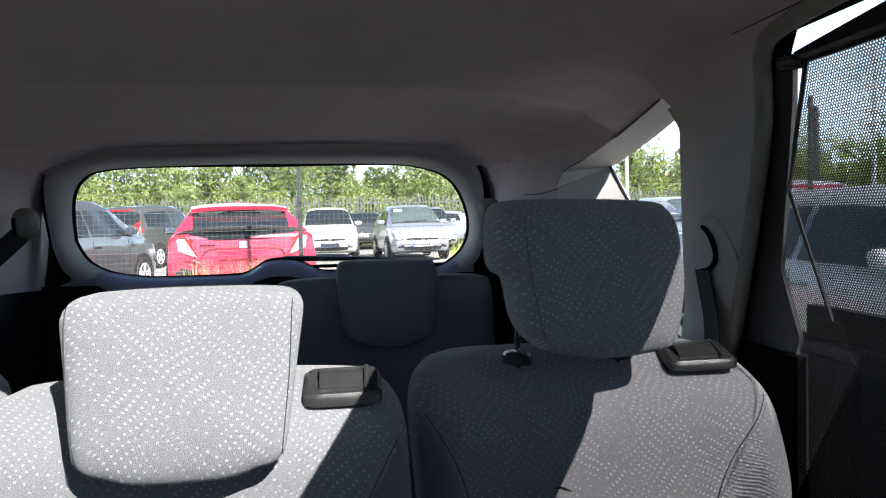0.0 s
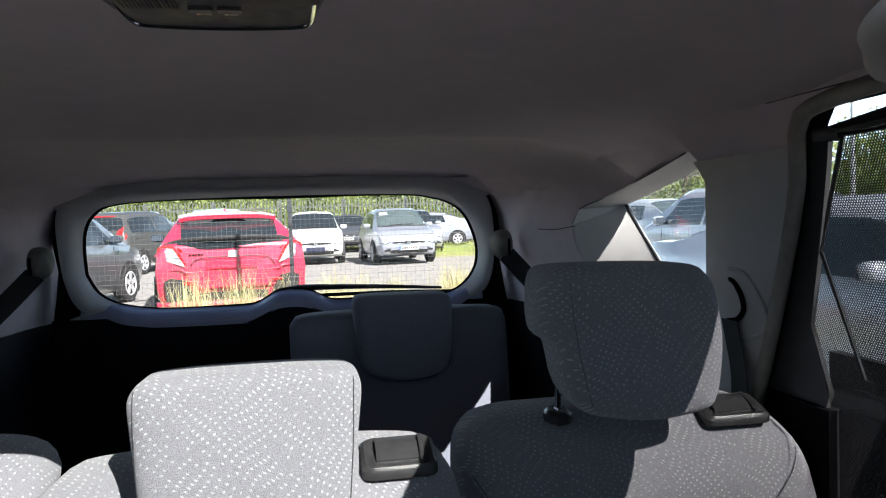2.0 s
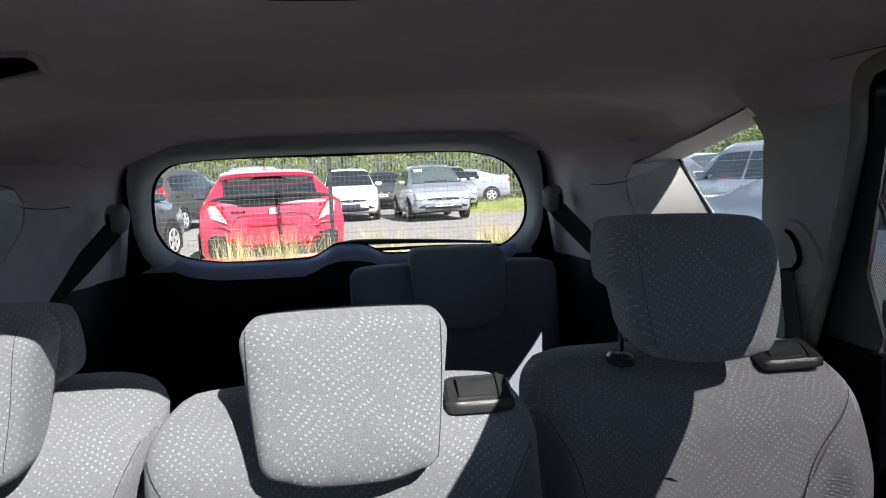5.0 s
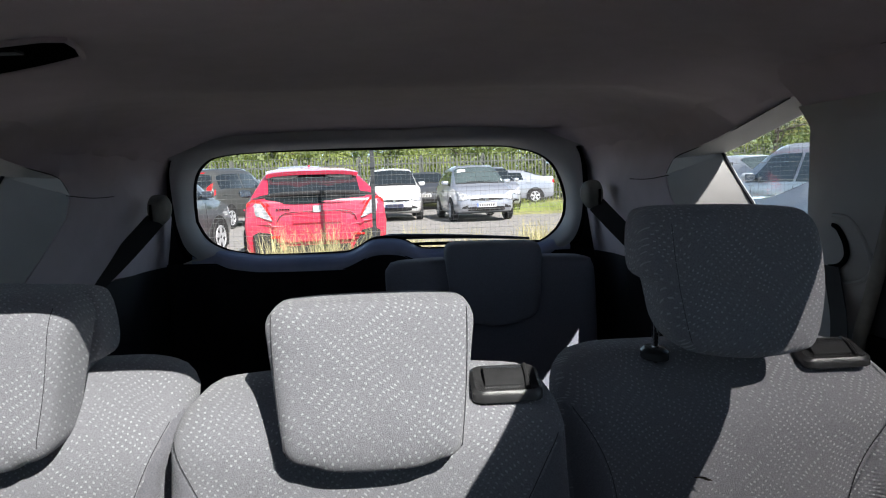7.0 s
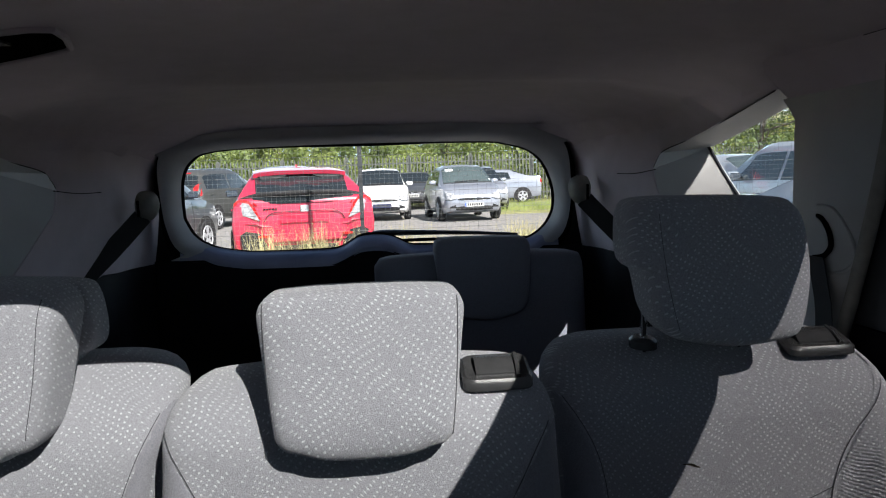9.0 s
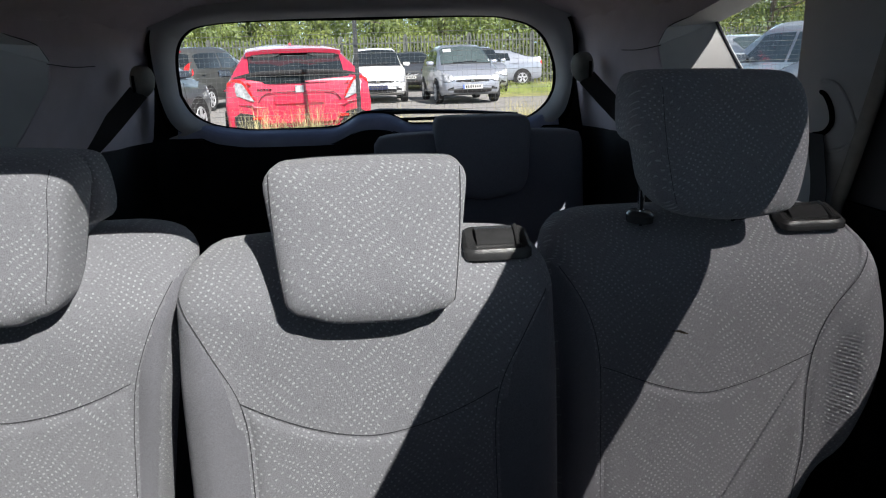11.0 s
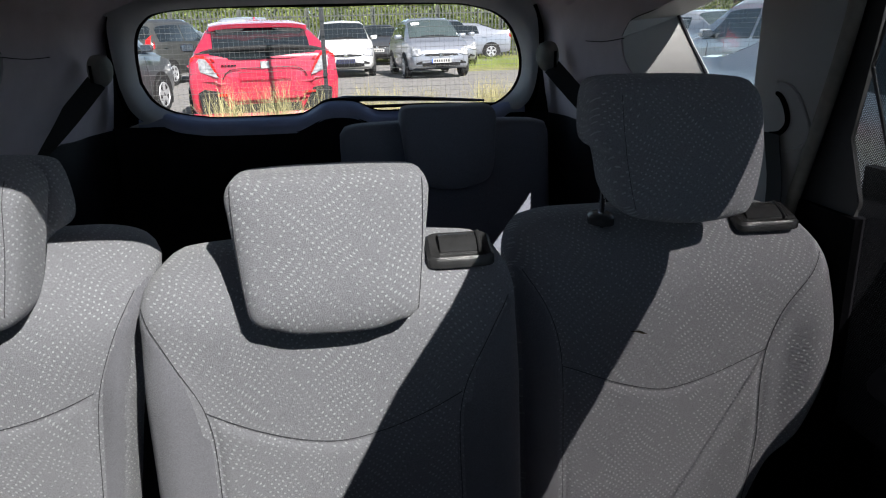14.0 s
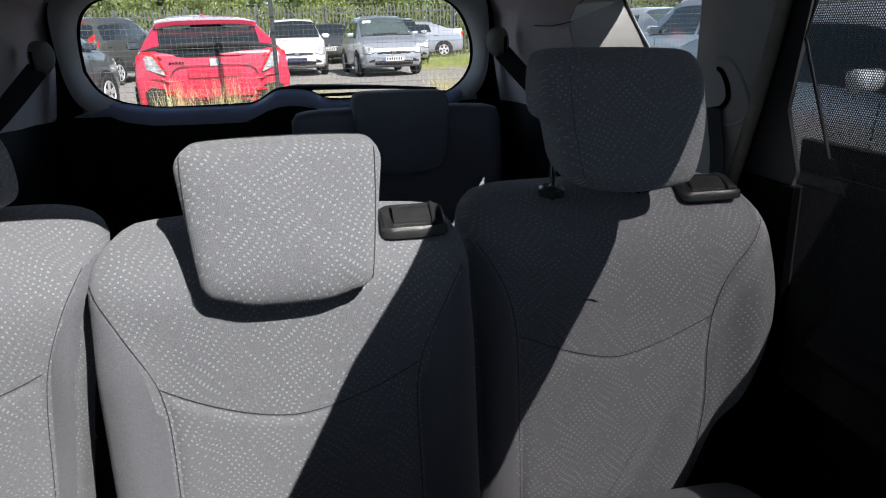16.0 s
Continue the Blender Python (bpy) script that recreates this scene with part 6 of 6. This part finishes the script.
def car(kind, coat, x, y, turn, label, name="parked_car", glass=None, yellow=False, blue=False):
    """One parked car at x, y on the lot; its nose points along +y turned by that many degrees."""
    glass = glass or CARGLASS
    c = thing(name, label, "car", "parked cars")
    B = Body(SHAPES[kind])
    part("body", B.mesh(), coat, c)
    # glazing
    part("windscreen", B.across(5.08, 5.95), glass, c, "dark windscreen")
    rear = (1.15, 1.95) if kind in ("hatch", "suv") else ((2.1, 2.92) if kind == "saloon" else (2.12, 2.95))
    if kind == "fastback":
        part("rear_window", B.sheet(-0.58, 0.58, lambda s: 1.055, lambda s: 1.31 - 0.05 * abs(2 * s - 1) ** 6, front=False, lift=0.04, nu=20, nv=8), glass, c, "dark rear window")
    else:
        part("rear_window", B.across(*rear, reach=0.8), glass, c, "dark rear window")
    a0 = 2.15 if kind in ("hatch", "suv") else 3.0
    for side in (1, -1):
        part("side_window", B.patch(a0, 3.75, 4.12, 4.86, side, taper=lambda b: (a0 + 0.15 * b, 3.75)), glass, c, "side window")
        part("side_window", B.patch(3.82, 5.2, 4.12, 4.86, side, taper=lambda b: (3.82, 5.6 - 0.6 * b)), glass, c, "side window")
        # sill and arches
        L = B.st[-1][0]
        for wy in (B.st[1][0] + 0.72, L - 0.85):
            w = B.st[4][4]
            bm = bmesh.new()
            prism(bm, [(side * (w - 0.06), wy + 0.375 * math.cos(q * math.tau / 28), 0.31 + 0.375 * math.sin(q * math.tau / 28)) for q in range(28) if 0.31 + 0.375 * math.sin(q * math.tau / 28) > 0.12], (side * 0.066, 0, 0))
            part("wheel_arch", bm, TYRE, c, "dark wheel arch", smooth=False)
            wheel_at(c, side * (w - 0.075), wy, 0.31, side)
        # door joints and handle
        for u in (3.78, 5.35):
            bm = bmesh.new()
            tube(bm, [B.at(u, 2.4 + 0.1 * k, side) + B.normal(u, 2.4 + 0.1 * k, side) * 0.001 for k in range(17)], 0.004, 4)
            part("door_joint", bm, TYRE, c)
        for u in (3.9, 2.7):
            bm = bmesh.new()
            p = B.at(u, 3.7, side) + B.normal(u, 3.7, side) * 0.015
            tube(bm, [p + Vector((0, -0.09, 0)), p + Vector((side * 0.015, 0, 0)), p + Vector((0, 0.09, 0))], 0.013, 6)
            part("door_handle", bm, coat, c)
        # mirror
        p = B.at(5.25, 4.3, side)
        if kind == "fastback":
            p += Vector((side * 0.005, 0, 0.02))
        m = Cushion(rounded(0.105, 0.095, p.z + 0.07, p.z - 0.05, 0.045, p.x + side * 0.14), (p.x + side * 0.14, p.z + 0.01), p.y - 0.02, 0, 0.12, p=4, bulge=0.0)
        mir = part("mirror", m.mesh(28), NIGHT if kind == "fastback" else coat, c, "door mirror")
        bm = bmesh.new()
        my = p.y - 0.024
        prism(bm, [(p.x + side * 0.14 + qx, my, p.z + 0.01 + qz) for qx, qz in ((-0.08, -0.04), (0.08, -0.04), (0.09, 0.02), (0.07, 0.045), (-0.08, 0.045))], (0, 0.004, 0))
        part("mirror_glass", bm, MIRROR, mir, "mirror glass", smooth=False)
        bm = bmesh.new()
        tube(bm, [(p.x - side * 0.04, p.y + 0.03, p.z - 0.03), (p.x + side * 0.08, p.y + 0.03, p.z - 0.02)], 0.022, 8)
        part("mirror_arm", bm, TYRE, mir)
        # lamps at nose and tail
        if kind != "fastback":
            kz = {"hatch": 0.0, "saloon": -0.03, "suv": 0.12}[kind]
            hl = part("headlamp", B.sheet(side * 0.48, side * 0.755, lambda s: 0.635 + kz - 0.05 * math.sin(math.pi * s * 0.7), lambda s: 0.70 + kz + 0.13 * s ** 0.8, nu=14), LAMPGLASS, c, "clear headlamp")
            bm = bmesh.new()
            hy = B.skin(side * 0.57, 0.71 + kz)
            tube(bm, [(side * 0.57, hy - 0.01, 0.71 + kz), (side * 0.57, hy + 0.02, 0.71 + kz)], [0.05, 0.045], 14)
            part("lamp_bowl", bm, ALLOY, hl, "bright reflector bowl")
            part("lamp_edge", B.sheet(side * 0.47, side * 0.76, lambda s: 0.622 + kz - 0.05 * math.sin(math.pi * s * 0.7), lambda s: 0.635 + kz - 0.05 * math.sin(math.pi * s * 0.7), lift=0.013, nu=14, nv=1), TYRE, hl, "dark lamp edge")
            if kind == "saloon":
                part("tail_lamp", B.patch(0.1, 0.95, 3.55, 4.15, side, 0.012), LAMPRED, c, "red tail lamp")
            else:
                tz = 0.13 if kind == "suv" else 0.0
                tl = part("tail_lamp", B.sheet(side * (0.56 + tz * 0.5), side * (0.70 + tz * 0.5), lambda s: 0.86 + tz + 0.02 * s, lambda s: 1.03 + tz + 0.13 * s, front=False, lift=0.014), LAMPRED, c, "red tail lamp")
                part("lamp_wing", B.patch(0.8, 1.4, 3.9, 4.5, side, 0.014, taper=lambda b: (0.75 + 0.3 * b, 1.1 + 0.3 * b)), LAMPRED, tl, "red lamp wing")
                part("reverse_lamp", B.sheet(side * (0.57 + tz * 0.5), side * (0.70 + tz * 0.5), lambda s: 0.80 + tz, lambda s: 0.865 + tz, front=False, lift=0.018), LAMPGLASS, tl, "clear reversing lamp")
    if kind in ("hatch", "suv"):
        tz = 0.13 if kind == "suv" else 0.0
        part("brake_lamp", B.sheet(-0.42, 0.42, lambda s: 1.40 + tz, lambda s: 1.435 + tz, front=False, lift=0.03, nv=2), LAMPRED, c, "red high brake lamp")
        part("rear_bumper", B.sheet(-0.7, 0.7, lambda s: 0.42, lambda s: 0.62, front=False, lift=0.03), TYRE, c, "dark rear bumper")
    # lamps, grille and bumper mouths of the nose
    k = {"hatch": -0.085, "saloon": -0.02, "suv": 0.1, "fastback": 0.0}[kind]
    if kind != "fastback":
        g = part("grille", B.sheet(-0.44, 0.44, lambda s: 0.668 + k - 0.03 * math.sin(math.pi * s), lambda s: 0.705 + k + 0.02 * math.sin(math.pi * s)), TYRE, c, "dark slim grille")
        part("grille_bar", B.sheet(-0.31, 0.31, lambda s: 0.655 + k - 0.02 * math.sin(math.pi * s), lambda s: 0.668 + k - 0.02 * math.sin(math.pi * s), lift=0.02, nv=1), ALLOY, g, "silver grille bar")
        part("bumper_mouth", B.sheet(-0.5, 0.5, lambda s: 0.31 - 0.02 * math.sin(math.pi * s), lambda s: 0.40 + 0.03 * math.sin(math.pi * s)), TYRE, c, "dark bumper mouth")
        part("bumper_lip", B.sheet(-0.6, 0.6, lambda s: 0.475, lambda s: 0.50, lift=0.022, nv=2), coat, c, "raised bumper edge")
        for side in (1, -1):
            part("fog_recess", B.sheet(side * 0.5, side * 0.66, lambda s: 0.37, lambda s: 0.46 - 0.05 * s), TYRE, c, "dark fog lamp recess")
        bm = bmesh.new()
        by = B.skin(0, 0.69 + k)
        block(bm, -0.05, 0.05, by + 0.015, by + 0.035, 0.655 + k, 0.72 + k)
        part("badge", bm, CHROME, g, "plain chrome badge", bevel=0.012)
    for front in (True, False):
        py = B.skin(0, 0.45 if kind == "hatch" else 0.55) + 0.03 if front else B.skin(0, 0.8, False) - 0.02
        pz = (0.4 if kind == "hatch" else 0.49) if front else (0.62 if kind == "fastback" else 0.74)
        if kind == "fastback":
            continue
        bm = bmesh.new()
        block(bm, -0.26, 0.26, py - 0.006, py + 0.006, pz, pz + 0.11)
        pl = part("number_plate", bm, PLATEYELLOW if (yellow and not front) else (NAVY if blue and front else PLATE), c, "number plate", smooth=False)
        for k in range(7):
            bm = bmesh.new()
            block(bm, -0.2 + 0.06 * k, -0.165 + 0.06 * k, py - 0.009, py + 0.009, pz + 0.025, pz + 0.085)
            part("bar", bm, INK, pl, smooth=False)
        if front and not blue:
            bm = bmesh.new()
            block(bm, 0.225, 0.258, py - 0.008, py + 0.008, pz + 0.004, pz + 0.106)
            part("plate_band", bm, BLUE, pl, "blue band", smooth=False)
    # lower edge of the windscreen with its wipers
    part("cowl", B.across(5.93, 6.03, lift=0.009, nu=2), TYRE, c, "black windscreen cowl")
    for u0, s0 in ((5.9, 0.32), (5.88, -0.22)):
        bm = bmesh.new()
        tube(bm, [B.at(u0, 7 - abs(s0 + d), 1 if s0 + d >= 0 else -1) + Vector((0, 0.02, 0.018)) for d in (0.3, 0.1, -0.1, -0.3)], 0.009, 5)
        part("wiper", bm, TYRE, c, "black wiper")
    z = lot_z(x, y)
    c.matrix_basis = pose(x, y, z, 0, 0, turn)
    return c, B


car("hatch", WHITE, -0.1, 22.1, 182, "white hatchback parked nose towards the fence", blue=True)
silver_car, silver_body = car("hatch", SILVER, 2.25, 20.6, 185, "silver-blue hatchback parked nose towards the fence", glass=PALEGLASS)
car("suv", DUSK, -5.02, 21.3, -14, "black estate with red tail lamps and a yellow plate", yellow=True)
car("hatch", GREY, -4.06, 11.58, -10, "dark grey hatchback parked side on behind the fence")
car("saloon", SILVER, -6.3, 30.2, -60, "blue-grey saloon far back in the car park")
car("saloon", GREY, 1.27, 29.4, 176, "dark saloon behind the white hatchback")
car("hatch", SILVER, 3.3, 25.2, 184, "grey estate behind the silver hatchback")
car("saloon", SILVER, 4.6, 31.0, 80, "pale silver coupe parked side on at the back")
car("suv", PALE, -2.75, 21.5, 4, "pale estate parked beyond the red fastback")
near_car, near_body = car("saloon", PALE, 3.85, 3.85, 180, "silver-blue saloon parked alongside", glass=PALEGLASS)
PAPER = material("white paper", (0.75, 0.77, 0.78), rough=0.6, var=0.1, scale=30)
part("price_card", silver_body.patch(5.22, 5.36, 5.9, 6.4, 1, 0.014), PAPER, silver_car, "white card behind the windscreen")
part("permit", silver_body.patch(5.72, 5.82, 5.3, 5.55, -1, 0.014), PAPER, silver_car, "small white windscreen permit")
STICKER = material("pale blue sticker", (0.3, 0.62, 0.85), rough=0.5, var=0.2, scale=25)
part("window_sticker", near_body.patch(5.36, 5.52, 5.3, 5.62, 1, 0.014), STICKER, near_car, "pale blue paper sticker")
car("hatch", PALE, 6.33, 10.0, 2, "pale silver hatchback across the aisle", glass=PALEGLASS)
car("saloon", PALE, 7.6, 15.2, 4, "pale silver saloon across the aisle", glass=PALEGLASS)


def red_fastback():
    c = car("fastback", RED, -1.35, 11.15, 10, "red fastback seen from behind the mesh fence", "red_fastback")[0]
    # roof fin and upper spoiler with slots
    bm = bmesh.new()
    prism(bm, [(-0.012, -0.95, 1.40), (-0.012, -0.72, 1.40), (-0.012, -0.9, 1.44), (-0.012, -0.95, 1.445)], (0.024, 0, 0))
    part("roof_fin", bm, RED, c, "red roof aerial fin", bevel=0.005)
    bm = bmesh.new()
    slab(bm, 16, 6, lambda u, v: (-0.6 + 1.2 * u, -1.74 + 0.54 * v + 0.06 * (2 * u - 1) ** 2, 1.352 + 0.05 * v ** 0.8 - 0.035 * (2 * u - 1) ** 4), (0, 0.03, -0.05))
    part("roof_spoiler", bm, RED, c, "red roof spoiler", bevel=0.008)
    for side in (1, -1):
        bm = bmesh.new()
        prism(bm, [(side * px, -1.70 + 0.03 * abs(px), pz) for px, pz in ((0.16, 1.297), (0.53, 1.285), (0.5, 1.245), (0.4, 1.228), (0.24, 1.262))], (0, 0.05, 0))
        part("spoiler_slot", bm, TYRE, c, "dark slot under the spoiler", smooth=False)
    # black glazed band across the tail under the window, with its lip
    bm = bmesh.new()
    band = [(-0.63, 1.03), (-0.56, 1.052), (-0.3, 1.062), (0.3, 1.062), (0.56, 1.052), (0.63, 1.03), (0.605, 0.975), (0.55, 0.946), (0.3, 0.938), (-0.3, 0.938), (-0.55, 0.946), (-0.605, 0.975)]
    prism(bm, [(px, -2.262 + 0.16 * abs(px) ** 2.5, pz) for px, pz in band], (0, 0.14, 0))
    part("tail_band", bm, CARGLASS, c, "black glazed band under the rear window", bevel=0.006)
    bm = bmesh.new()
    tube(bm, smooth_line([(-0.78, -2.13, 1.0), (-0.64, -2.19, 1.04), (-0.4, -2.26, 1.066), (0.0, -2.275, 1.072), (0.4, -2.26, 1.066), (0.64, -2.19, 1.04), (0.78, -2.13, 1.0)], 40), [0.006 + 0.012 * math.sin(math.pi * k / 40) ** 0.5 for k in range(41)], 10, flat=1.5)
    part("tail_lip", bm, TYRE, c, "black spoiler lip above the glazed band")
    for side in (1, -1):
        for nm, o, mt, lb, dy in (
            ("tail_lamp", [(0.845, 0.97), (0.78, 1.005), (0.68, 0.995), (0.61, 0.915), (0.535, 0.755), (0.66, 0.775), (0.82, 0.82), (0.86, 0.89)], LAMPRED, "red hooked tail lamp", 0.0),
            ("lamp_blade", [(0.775, 0.93), (0.745, 0.965), (0.675, 0.955), (0.62, 0.865), (0.545, 0.735), (0.60, 0.755), (0.75, 0.81)], LAMPGLASS, "white inner lens", -0.012)):
            bm = bmesh.new()
            vs = [bm.verts.new((side * px, -2.255 + dy + 0.42 * max(0, px - 0.62) ** 1.4, pz)) for px, pz in o]
            f = bm.faces.new(vs)
            ret = bmesh.ops.extrude_face_region(bm, geom=[f])
            for g in ret["geom"]:
                if isinstance(g, bmesh.types.BMVert):
                    g.co.y += 0.07
            bmesh.ops.triangulate(bm, faces=bm.faces[:])
            part(nm, bm, mt, c, lb, smooth=False)
        bm = bmesh.new()
        prism(bm, [(side * 0.57, -2.262, 0.93), (side * 0.62, -2.262, 0.97), (side * 0.6, -2.262, 0.92)], (0, 0.03, 0))
        part("lamp_inner", bm, LAMPRED, c, "red lamp corner", smooth=False)
        # black corner vents of the bumper
        bm = bmesh.new()
        prism(bm, [(side * 0.42, -2.30, 0.33), (side * 0.77, -2.285, 0.33), (side * 0.79, -2.275, 0.57), (side * 0.72, -2.285, 0.61), (side * 0.56, -2.297, 0.58)], (0, 0.08, 0))
        part("bumper_vent", bm, TYRE, c, "black honeycomb bumper vent", smooth=False)
    # crease lines round the plate recess, their shadow drawn as a black rod
    bm = bmesh.new()
    tube(bm, smooth_line([(-0.50, -2.258, 0.72), (-0.44, -2.26, 0.80), (-0.3, -2.262, 0.835), (0.3, -2.262, 0.835), (0.44, -2.26, 0.80), (0.5, -2.258, 0.72)], 30), 0.006, 6)
    part("tailgate_crease", bm, NIGHT, c, "shadowed tailgate edge")
    bm = bmesh.new()
    slab(bm, 14, 4, lambda u, v: (-0.52 + 1.04 * u, -2.285 + 0.02 * abs(2 * u - 1) ** 3, 0.47 + 0.2 * v), (0, 0.06, 0))
    part("bumper", bm, RED, c, "red bumper bar", bevel=0.015)
    bm = bmesh.new()
    block(bm, -0.4, 0.4, -2.30, -2.27, 0.30, 0.42)
    part("diffuser", bm, TYRE, c, "black lower bumper", bevel=0.01)
    # lower lip, waist crease and side reflectors
    bm = bmesh.new()
    tube(bm, smooth_line([(-0.87, -2.2, 0.30), (-0.6, -2.29, 0.29), (0, -2.31, 0.285), (0.6, -2.29, 0.29), (0.87, -2.2, 0.30)], 30), 0.03, 8)
    part("lip", bm, RED, c, "red lower bumper lip")
    bm = bmesh.new()
    tube(bm, smooth_line([(-0.86, -2.2, 0.70), (-0.6, -2.262, 0.70), (-0.45, -2.265, 0.66), (0.45, -2.265, 0.66), (0.6, -2.262, 0.70), (0.86, -2.2, 0.70)], 40), 0.012, 6)
    part("bumper_edge", bm, RED, c, "raised bumper edge")
    for side in (1, -1):
        bm = bmesh.new()
        block(bm, side * 0.52 - 0.06, side * 0.52 + 0.06, -2.31, -2.28, 0.525, 0.555)
        part("reflector", bm, LAMPRED, c, "small red reflector", bevel=0.006)
    bm = bmesh.new()
    slab(bm, 10, 3, lambda u, v: (-0.3 + 0.6 * u, -2.272, 0.70 + 0.115 * v), (0, 0.03, 0))
    part("plate_recess", bm, RED, c, "empty plate recess", bevel=0.006)
    # plain badge and small marks
    bm = bmesh.new()
    block(bm, -0.05, 0.05, -2.275, -2.24, 0.83, 0.91)
    part("badge", bm, ALLOY, c, "plain silver badge", bevel=0.015)
    bm = bmesh.new()
    for k in range(5):
        block(bm, -0.50 + 0.035 * k, -0.475 + 0.035 * k, -2.262, -2.25, 0.865, 0.885)
    part("lettering_bars", bm, CHROME, c, smooth=False)
    bm = bmesh.new()
    tube(bm, [(-0.05, -1.95, 1.19), (0.1, -1.97, 1.185), (0.35, -1.99, 1.165)], 0.008, 6)
    part("rear_wiper", bm, TYRE, c, "black rear wiper")


red_fastback()
